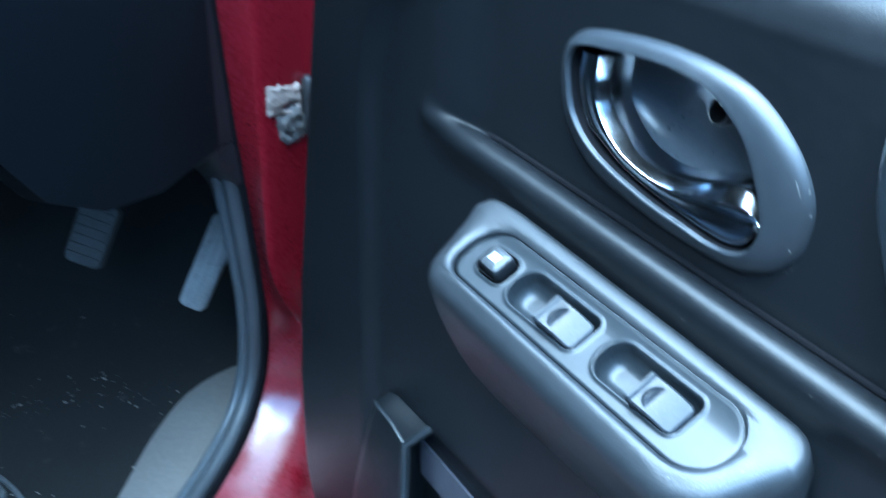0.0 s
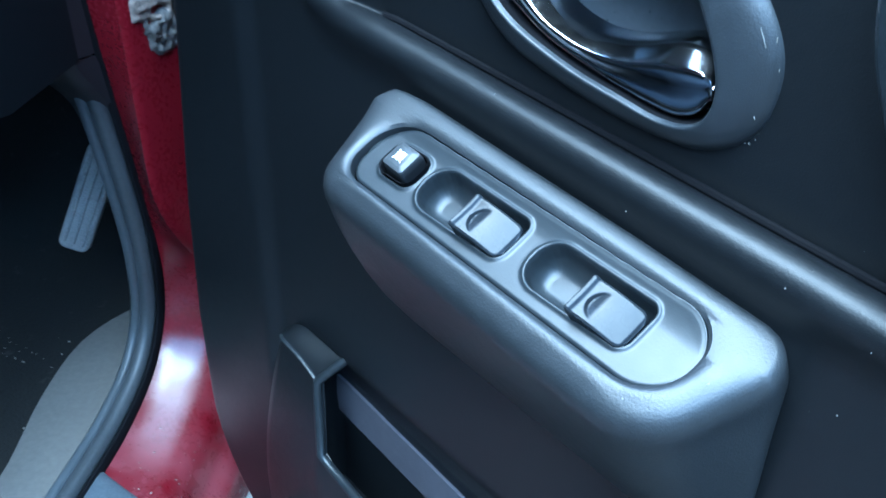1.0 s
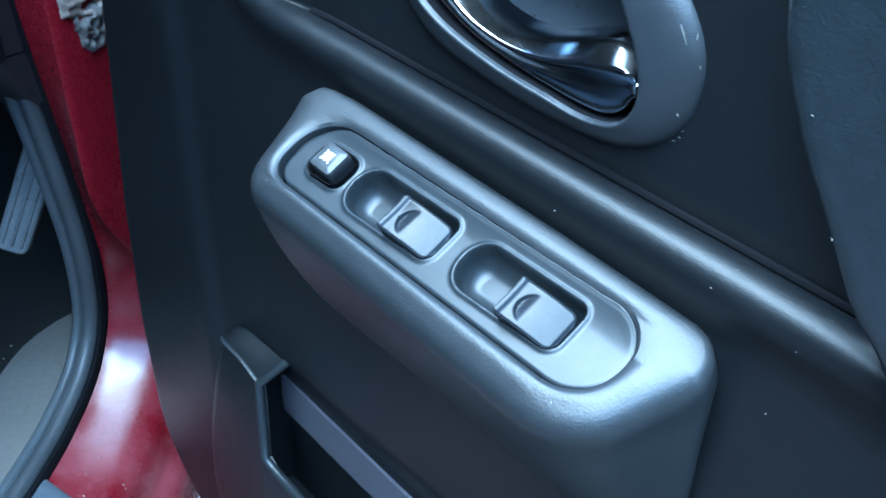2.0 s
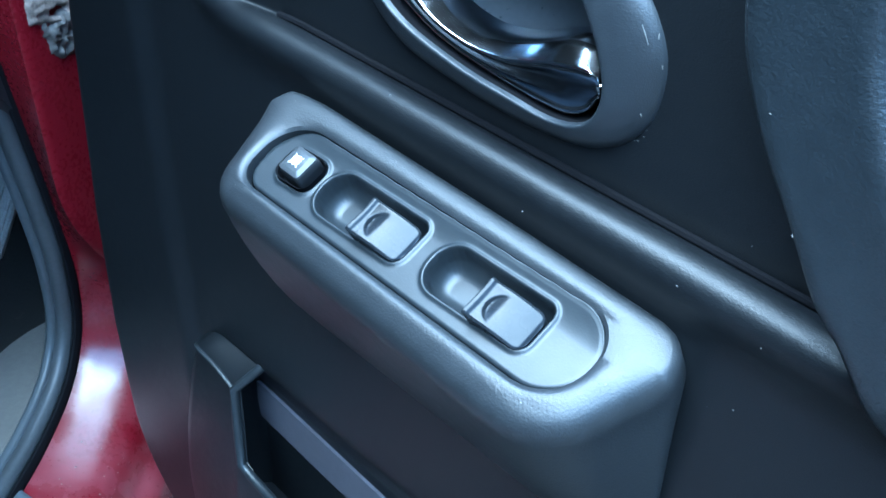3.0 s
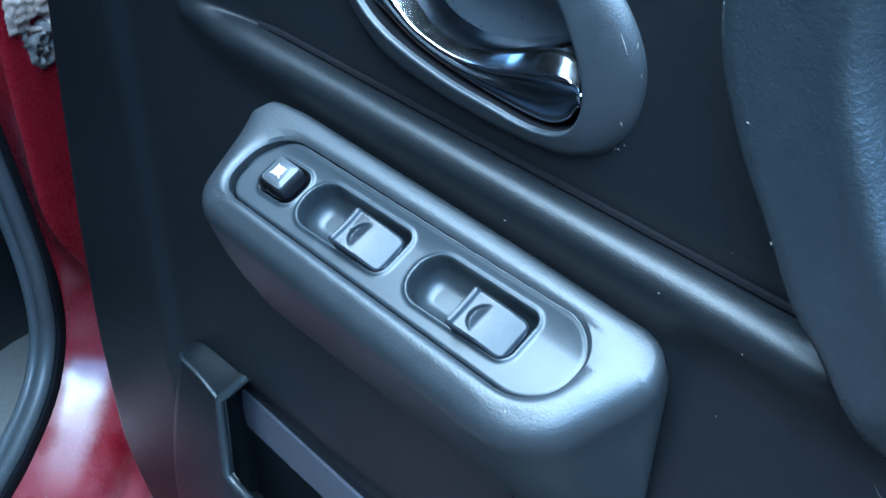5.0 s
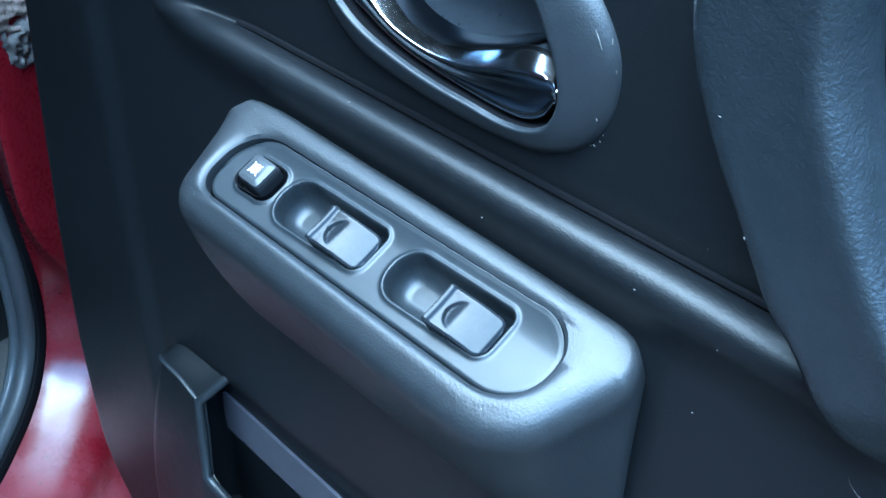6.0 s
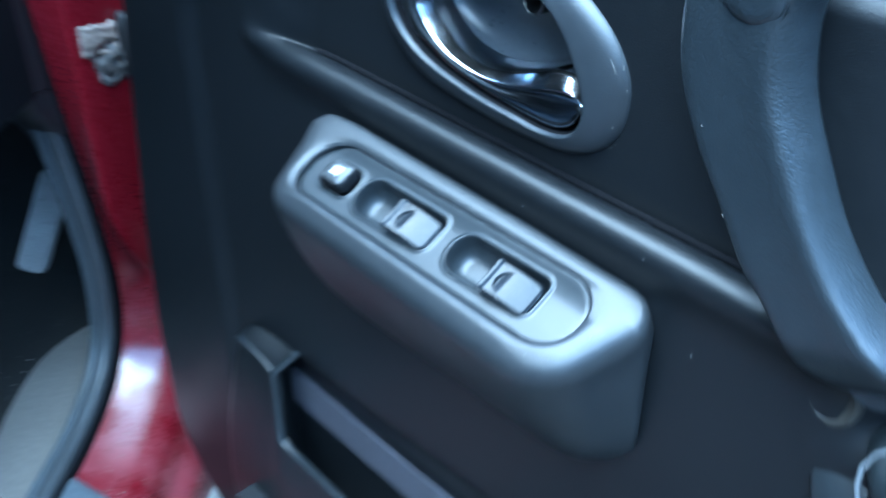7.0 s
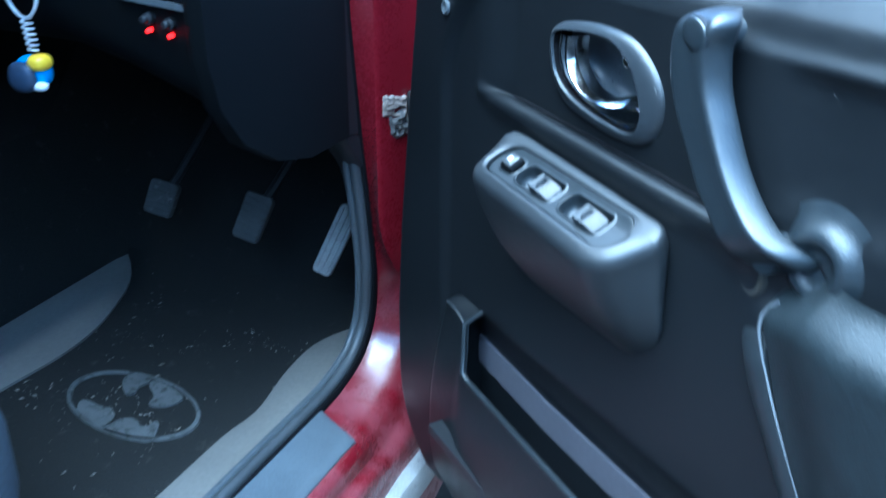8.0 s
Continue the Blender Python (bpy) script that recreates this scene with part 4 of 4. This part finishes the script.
# side step below the sill
bm = bmesh.new()
loft(bm, [[(x, y, z) for x, z in ((-0.252, 0.455), (-0.250, 0.472), (-0.2465, 0.476), (-0.231, 0.477), (-0.2285, 0.4715), (-0.2205, 0.4715), (-0.218, 0.4775), (-0.2065, 0.4755), (-0.202, 0.466), (-0.204, 0.44), (-0.25, 0.43))] for y in (0.641, 0.636, 0.3, -0.5, -0.7)], True, True, True)
tagged(part("side_step", bm, STEP), "worn light grey metal side step under the sill", "side step")

# ---------------------------------------------------------------- footwell
bm = bmesh.new()
secs = [(-0.8, 0.518), (0.3, 0.518), (0.60, 0.518), (0.74, 0.520), (0.80, 0.56), (0.90, 0.68), (0.97, 0.85)]
loft(bm, [[(x, y, z + 0.24 * smoothstep(x, -0.850, -0.960)) for x in (-1.70, -1.05, -0.98, -0.955, -0.93, -0.91, -0.89, -0.87, -0.85, -0.82, -0.6, -0.42, -0.345)] for y, z in secs], False)
tagged(part("cabin_floor", bm, CARPET), "black carpeted cabin floor", "floor", kind="structure")

MATZ = lambda y: 0.527 + (0.0 if y < 0.70 else 3.0 * (y - 0.70) ** 2)
MAT = thing("floor_mat", "dirty black carpet floor mat with grey side borders", "floor mat")
bm = bmesh.new()
ys = [0.02 + 0.03 * i for i in range(27)]
loft(bm, [[(x, y, MATZ(y) + dz) for x, dz in ((-0.852, -0.006), (-0.846, 0.003), (-0.75, 0.004), (-0.6, 0.003), (-0.45, 0.004), (-0.355, 0.006), (-0.348, -0.004))] for y in ys], False)
part("carpet", bm, CARPET, MAT, "black carpet")


def flat_patch(outline, mat, name, label, lift=0.0075, thick=0.004):
    bm = bmesh.new()
    tops = [bm.verts.new((x, y, MATZ(y) + lift)) for x, y in outline]
    bm.faces.new(tops)
    lows = [bm.verts.new((x, y, MATZ(y) + lift - thick)) for x, y in outline]
    for i in range(len(tops)):
        j = (i + 1) % len(tops)
        bm.faces.new((tops[i], tops[j], lows[j], lows[i]))
    bmesh.ops.triangulate(bm, faces=[f for f in bm.faces if len(f.verts) > 4])
    return part(name, bm, mat, MAT, label)


right = [tuple(p) for p in spline([(-0.345, 0.752), (-0.385, 0.750), (-0.415, 0.722), (-0.428, 0.680), (-0.424, 0.610), (-0.408, 0.520), (-0.414, 0.46), (-0.413, 0.34), (-0.41, 0.05)], 40)] + [(-0.345, 0.05)]
flat_patch(right, GREYMAT, "side_border", "pale grey rubber border")
left = [tuple(p) for p in spline([(-0.852, 0.770), (-0.838, 0.784), (-0.800, 0.745), (-0.768, 0.68), (-0.738, 0.60), (-0.728, 0.52), (-0.734, 0.40), (-0.74, 0.05)], 36)] + [(-0.840, 0.05)]
flat_patch(left, GREYMAT, "side_border", "pale grey rubber border")
# worn oval emblem
EC, EA = Vector((-0.560, 0.472)), radians(-10)


def emblem(points):
    ca, sa = math.cos(EA), math.sin(EA)
    return [(EC.x + x * ca - y * sa, EC.y + x * sa + y * ca) for x, y in points]


bm = bmesh.new()
oval = lambda k: emblem([(0.105 * k * math.cos(a), 0.059 * k * math.sin(a)) for a in [2 * math.pi * i / 56 for i in range(56)]])
loft(bm, [[(x, y, MATZ(y) + h) for x, y in oval(k)] for k, h in ((1.0, 0.004), (0.994, 0.0072), (0.935, 0.0072), (0.928, 0.004))], True)
part("emblem_ring", bm, PRINT, MAT, "worn pale oval ring")
for blot in ([(-0.035, -0.054), (-0.055, -0.039), (-0.055, -0.029), (-0.028, -0.027), (-0.009, -0.024), (0.008, -0.035), (0.011, -0.053), (-0.005, -0.056)],
             [(0.021, -0.058), (0.014, -0.039), (0.022, -0.024), (0.036, -0.022), (0.048, -0.027), (0.056, -0.020), (0.053, -0.013), (0.060, -0.010), (0.072, -0.022), (0.081, -0.039), (0.064, -0.049)],
             [(-0.039, 0.016), (-0.054, 0.028), (-0.055, 0.042), (-0.034, 0.055), (-0.022, 0.045), (-0.023, 0.029), (-0.016, 0.016), (-0.022, 0.009)],
             [(-0.017, 0.040), (-0.014, 0.050), (0.024, 0.049), (0.045, 0.041), (0.041, 0.020), (0.020, 0.009), (0.009, 0.026)]):
    flat_patch(emblem([tuple(p) for p in spline(blot, 40, True)]), PRINT, "emblem_patch", "worn pale printed patch", lift=0.0072, thick=0.003)

# grit on the mat
bm = bmesh.new()
rnd = random.Random(4)
heaps = [(rnd.uniform(-0.80, -0.44), rnd.uniform(0.40, 0.72)) for _ in range(16)]
for i in range(380):
    hx, hy = rnd.choice(heaps)
    spread = rnd.choice((0.012, 0.03, 0.12))
    x, y = max(-0.86, min(-0.37, rnd.gauss(hx, spread))), max(0.1, min(0.76, rnd.gauss(hy, spread)))
    s = rnd.choice((0.0003, 0.0004, 0.0005, 0.0006, 0.0008, 0.0013))
    a = rnd.uniform(0, 6.3)
    d, e = Vector((math.cos(a), math.sin(a), 0)), Vector((-math.sin(a), math.cos(a), 0))
    c = Vector((x, y, MATZ(y) + 0.0065))
    k = rnd.uniform(1, 4)
    vs = [bm.verts.new(c + q) for q in (d * s * k, e * s, -d * s * k, -e * s, Vector((0, 0, s)))]
    for p in range(4):
        bm.faces.new((vs[p], vs[(p + 1) % 4], vs[4]))
tagged(part("floor_grit", bm, CRUMB, smooth=False), "dry grit and straw bits scattered on the mat", "grit", kind="stuff")


def pedal(name, label, centre, w, h, lean, ribs, arm_top, mat=PEDAL, tip=0):
    """A foot pedal: ribbed pad on a steel arm."""
    ob = thing(name, label, "pedal", Matrix.Translation(centre) @ Euler((radians(lean), radians(tip), radians(8))).to_matrix().to_4x4())
    bm = bmesh.new()
    loop = ccw(roundpoly([(-w / 2 * 0.92, -h / 2), (w / 2 * 0.92, -h / 2), (w / 2, h / 2), (-w / 2, h / 2)], 0.007, 4))
    loft(bm, [[(p.x, 0.010, p.y) for p in loop], [(p.x, -0.001, p.y) for p in loop], [(p.x, -0.003, p.y) for p in inset(loop, 0.002)]], True, True, True)
    pad = part("pad", bm, mat, ob, "worn rubber pad")
    for i in range(ribs[0]):
        bm = bmesh.new()
        if ribs[1] == "v":
            x = (i + 0.5) / ribs[0] * w * 0.84 - w * 0.42
            box(bm, (x - w * 0.05, -0.0055, -h * 0.44), (x + w * 0.05, -0.002, h * 0.44), 0.0008, 1)
        else:
            z = (i + 0.5) / ribs[0] * h * 0.86 - h * 0.43
            box(bm, (-w * 0.42, -0.0055, z - h * 0.03), (w * 0.42, -0.002, z + h * 0.03), 0.0008, 1)
        part("rib", bm, mat, pad)
    bm = bmesh.new()
    tube(bm, spline([(0, 0.008, 0), (0.004, 0.03, 0.05), (0.01, 0.06, 0.14), arm_top], 16), 0.007, 8)
    part("arm", bm, STEEL, ob, "black steel arm")
    return ob


pedal("clutch_pedal", "worn clutch pedal in the dark footwell", (-0.682, 0.705, 0.707), 0.045, 0.050, -28, (5, "h"), (0.01, 0.10, 0.26), PEDAL, 11)
pedal("brake_pedal", "worn brake pedal in the footwell", (-0.518, 0.695, 0.709), 0.041, 0.066, -28, (6, "h"), (0.01, 0.10, 0.26), BRAKE, 16)
pedal("accelerator_pedal", "long ribbed accelerator pedal with pale worn pad", (-0.398, 0.712, 0.690), 0.029, 0.100, -24, (3, "v"), (-0.02, 0.10, 0.24), BAREPEDAL, 21)

# ---------------------------------------------------------------- dashboard
DASHB = thing("dashboard", "dark plastic lower dashboard", "dashboard")
bm = bmesh.new()
rings = []
for x in (-1.70, -1.2, -0.80, -0.60, -0.50, -0.44, -0.38, -0.335, -0.325, -0.320):
    zb = interp(x, [-0.8, -0.5, -0.42, -0.33, -0.30], [1.03, 1.02, 1.00, 0.965, 0.93])
    out = -0.006 * smoothstep(x, -0.330, -0.322)
    rings.append([Vector((x, y + out, z)) for y, z in ((0.44, 1.32), (0.385, 1.25), (0.372, 1.14), (0.374, 1.06), (0.382, zb + 0.02), (0.392, zb), (0.42, zb - 0.02), (0.50, zb - 0.045), (0.60, zb - 0.06), (0.95, zb - 0.06), (0.98, 1.32))])
loft(bm, rings, True, True, True)
part("fascia", bm, DASH, DASHB, "dark grained plastic fascia")
bm = bmesh.new()
rings = []
for x, k in ((-0.327, 0.0), (-0.323, 0.6), (-0.316, 1.0), (-0.303, 1.0)):
    rings.append([Vector((x, y - 0.006 * k, z)) for y, z in ((0.375, 1.30), (0.366, 1.10), (0.368, 1.01), (0.380, 0.965), (0.41, 0.925), (0.46, 0.895), (0.52, 0.880), (0.60, 0.880), (0.60, 1.30))])
loft(bm, rings, True, True, True)
part("end_panel", bm, DASH, DASHB, "dark plastic end cover")
# framed dark window over the switches
bm = bmesh.new()
fo = [(-0.407, 1.123), (-0.399, 1.055), (-0.319, 1.048), (-0.313, 1.118)]
fi = [(-0.399, 1.117), (-0.393, 1.060), (-0.324, 1.0535), (-0.320, 1.112)]
loft(bm, [[(x, y, z) for x, z in l] for l, y in ((fo, 0.376), (fo, 0.369), (fi, 0.369), (fi, 0.380))], True)
FR = part("display_frame", bm, FRAMEGREY, DASHB, "grey frame", smooth=False)
bm = bmesh.new()
bm.faces.new([bm.verts.new((x, 0.3715, z)) for x, z in fi])
part("display_pane", bm, GLOSSBLACK, FR, "glossy black pane", smooth=False)
for x, z, w, h in ((-0.356, 1.083, 0.003, 0.016), (-0.352, 1.072, 0.004, 0.006), (-0.378, 1.088, 0.002, 0.006)):
    bm = bmesh.new()
    box(bm, (x - w / 2, 0.3700, z - h / 2), (x + w / 2, 0.3716, z + h / 2))
    part("print_mark", bm, WHITE, FR, "pale mark", smooth=False)
for i, (x, z) in enumerate(((-0.3705, 1.0395), (-0.3480, 1.0365))):
    sw = tagged(thing("toggle_switch", "small black button with a lit red lamp on the dashboard", "switch", Matrix.Translation((x, 0.374, z)), group="lit dashboard buttons"))
    bm = bmesh.new()
    rings = [[(r * math.cos(a), y, r * math.sin(a)) for a in [2 * math.pi * k / 16 for k in range(16)]] for r, y in ((0.0055, 0.002), (0.0055, -0.003), (0.0036, -0.004), (0.0036, -0.008), (0.0024, -0.009))]
    loft(bm, rings, True, False, True)
    part("button", bm, BLACK, sw, "black knob")
    bm = bmesh.new()
    rings = [[(r * math.cos(a), y, -0.010 + r * 1.2 * math.sin(a)) for a in [2 * math.pi * k / 14 for k in range(14)]] for r, y in ((0.0019, 0.002), (0.0019, -0.003), (0.0014, -0.0042), (0.0003, -0.0046))]
    loft(bm, rings, True, False, True)
    part("lamp", bm, LEDMAT, sw, "glowing red lamp")

# steering column and the key that hangs from it
bm = bmesh.new()
tube(bm, [(-0.60, 0.50, 1.06), (-0.60, 0.40, 1.085), (-0.60, 0.26, 1.12), (-0.60, 0.20, 1.135)], [0.055, 0.055, 0.05, 0.045], 20)
tagged(part("steering_column", bm, DASH), "dark plastic steering column shroud", "steering column")
KEY = thing("key_chain", "key ring with spring cord and small toy pendant", "key chain", Matrix.Translation((-0.4955, 0.352, 0.0865)) @ Matrix.Scale(0.927, 4))
bm = bmesh.new()
tube(bm, [(0.004 + 0.0205 * math.cos(a), 0.003 * math.sin(2 * a), 1.0425 + 0.0205 * math.sin(a)) for a in [2 * math.pi * i / 28 for i in range(29)]], 0.0018, 8)
part("ring", bm, NICKEL, KEY, "steel split ring")
bm = bmesh.new()
tube(bm, [(0.0046 * math.cos(a) + 0.005 + 0.004 * i / 90, 0.0046 * math.sin(a), 1.0225 - 0.0310 * i / 90) for i, a in [(i, i * 0.42) for i in range(91)]], 0.0013, 6)
part("spring", bm, NICKEL, KEY, "coiled wire spring")
bm = bmesh.new()
tube(bm, [(-0.062, 0.0, 1.064), (-0.030, 0.0, 1.062), (-0.004, 0.0, 1.056), (0.003, 0.0, 1.052)], [0.010, 0.010, 0.004, 0.002], 12)
part("key", bm, NICKEL, KEY, "key in the ignition lock")
for nm, mt, c, r, lb in (("pendant_body", BLUE, (0.005, 0.0, 0.971), (0.019, 0.012, 0.016), "blue toy body"), ("pendant_cap", YELLOW, (0.017, -0.003, 0.981), (0.0105, 0.0115, 0.0085), "yellow toy cap"),
                         ("pendant_disc", NAVY, (0.001, -0.012, 0.967), (0.0165, 0.008, 0.0150), "navy rubber disc"), ("pendant_foot", WHITE, (0.018, -0.008, 0.9585), (0.008, 0.006, 0.0045), "white toy foot")):
    bm = bmesh.new()
    bmesh.ops.create_uvsphere(bm, u_segments=18, v_segments=12, radius=1.0)
    for v in bm.verts:
        v.co = Vector([c[k] + r[k] * math.copysign(abs(v.co[k]) ** 0.8, v.co[k]) for k in range(3)])
    part(nm, bm, mt, KEY, lb)

# ---------------------------------------------------------------- seat
SEAT = thing("driver_seat", "dark fabric driver's seat beside the doorway", "car seat")
for nm, lo, hi in (("cushion", (-0.88, -0.36, 0.62), (-0.402, 0.200, 0.77)), ("backrest", (-0.88, -0.52, 0.74), (-0.40, -0.36, 1.36)), ("seat_base", (-0.84, -0.34, 0.52), (-0.44, 0.10, 0.63))):
    bm = bmesh.new()
    box(bm, lo, hi, 0.045 if nm != "seat_base" else 0.015, 5)
    part(nm, bm, FABRIC if nm != "seat_base" else BLACK, SEAT)

# ---------------------------------------------------------------- dust and scratches on the door and sill
def skin_point(ob, x, z):
    """The outermost point of a part of the door near (x, z)."""
    near = [v.co for v in ob.data.vertices if abs(v.co.x - x) < 0.006 and abs(v.co.z - z) < 0.006]
    if not near:
        return None
    return min(near, key=lambda p: (p.x - x) ** 2 + (p.z - z) ** 2 + 0.05 * max(0.0, p.y + 0.03) ** 2)


def flake(bm, p, out, size, stretch, turn, rnd):
    """A tiny ragged fleck lying on a surface."""
    side = out.cross(Vector((0, 0, 1))).normalized()
    up = side.cross(out)
    d = side * math.cos(turn) + up * math.sin(turn)
    e = out.cross(d)
    q = [p + out * 0.0003 + (d * math.cos(a) * stretch + e * math.sin(a)) * size * rnd.uniform(0.6, 1.2) for a in [2 * math.pi * i / 6 for i in range(6)]]
    tops = [bm.verts.new(v) for v in q]
    tip = bm.verts.new(p + out * (0.0003 + size * 0.4))
    for i in range(6):
        bm.faces.new((tops[i], tops[(i + 1) % 6], tip))


rnd = random.Random(12)
bm = bmesh.new()
PANEL_OB, PULL_OB, BEZ_OB = bpy.data.objects["inner_panel"], PULL, BEZEL
out = Vector((0, -1, 0.15)).normalized()
for ob, u, z, size, stretch, turn in ((PANEL_OB, 0.128, 0.987, 0.0007, 2.2, -0.4), (PANEL_OB, 0.254, 0.972, 0.0006, 1.5, 0.3), (PANEL_OB, 0.210, 0.981, 0.0004, 1.2, 0.0), (PANEL_OB, 0.195, 0.967, 0.0005, 2.5, -0.5),
                                      (PANEL_OB, 0.280, 0.938, 0.0005, 2.0, 0.8), (PANEL_OB, 0.284, 0.984, 0.0005, 2.0, 0.2), (PULL_OB, 0.273, 1.037, 0.0006, 1.4, 0.2), (PULL_OB, 0.258, 1.045, 0.0005, 1.2, 0.9),
                                      (PULL_OB, 0.283, 1.009, 0.0005, 1.8, 1.2), (BEZ_OB, 0.2255, 1.036, 0.0005, 5.0, 1.4), (BEZ_OB, 0.2285, 1.028, 0.0004, 4.0, 1.3), (BEZ_OB, 0.228, 1.012, 0.0005, 3.0, 1.0), (PANEL_OB, 0.355, 1.062, 0.0006, 2.5, 1.0)):
    p = skin_point(ob, u, z)
    if p:
        flake(bm, p, out, size * 0.5, stretch, turn, rnd)
for i in range(100):
    u, z = rnd.uniform(-0.10, 0.36), rnd.uniform(0.80, 1.06)
    p = skin_point(rnd.choice((PANEL_OB, PANEL_OB, PANEL_OB, PULL_OB, BEZ_OB)), u, z)
    if p and p.y < 0.014:
        flake(bm, p, out, rnd.choice((0.0001, 0.00014, 0.00018)), rnd.uniform(1, 3), rnd.uniform(0, 3), rnd)
for a, b in ((-0.036, 0.012), (0.004, 0.011), (-0.026, 0.053), (0.060, 0.051), (0.118, 0.050), (0.134, 0.03)):
    flake(bm, pp(a, b, 0.0), PH, rnd.choice((0.00025, 0.00035)), rnd.uniform(1, 2), rnd.uniform(0, 3), rnd)
# two hair-thin scratches and a few crumbs beside the bezel
for line, r in ((((0.2196, 1.0420), (0.2206, 1.0384), (0.2230, 1.0352), (0.2250, 1.0312), (0.2273, 1.0274)), 0.00013), (((0.2210, 1.0376), (0.2224, 1.0354), (0.2240, 1.0326)), 0.00018)):
    tube(bm, [dp(u, panel_height(u, z) + 0.0002 if r < 0.00015 else -0.0064, z) for u, z in line], [r * g for g in ((0.4, 0.7, 1.2, 0.9, 0.5) if len(line) == 5 else (0.5, 1.2, 0.5))], 5)
for u, z in ((0.2256, 1.0111), (0.2245, 1.0045), (0.2258, 1.0036), (0.2228, 1.0012), (0.2264, 1.0060), (0.2240, 1.0016)):
    flake(bm, dp(u, panel_height(u, z), z), out, rnd.uniform(0.00012, 0.00024), rnd.uniform(1, 2.5), rnd.uniform(0, 3), rnd)
for v in bm.verts:
    v.co = DOOR.matrix_world @ v.co
tagged(part("dust_specks", bm, SPECK, smooth=False), "pale dust specks on the door panel", "dust", kind="stuff")
bm = bmesh.new()
JAMB = bpy.data.objects["door_jamb"]
spots = [v for v in JAMB.data.vertices if 0.44 < v.co.y < 0.60 and v.co.z < 0.62 and -0.305 < v.co.x < -0.245]
for v in rnd.sample(spots, min(90, len(spots))):
    nrm = v.normal if v.normal.z > -0.2 else -v.normal
    flake(bm, v.co + Vector((0, rnd.uniform(-0.004, 0.004), 0)), nrm, rnd.choice((0.0003, 0.0004, 0.0006, 0.0009)), rnd.uniform(1, 2), rnd.uniform(0, 3), rnd)
tagged(part("sill_dust", bm, CRUMB, smooth=False), "dry pale dust flecks on the red sill", "dust", kind="stuff")
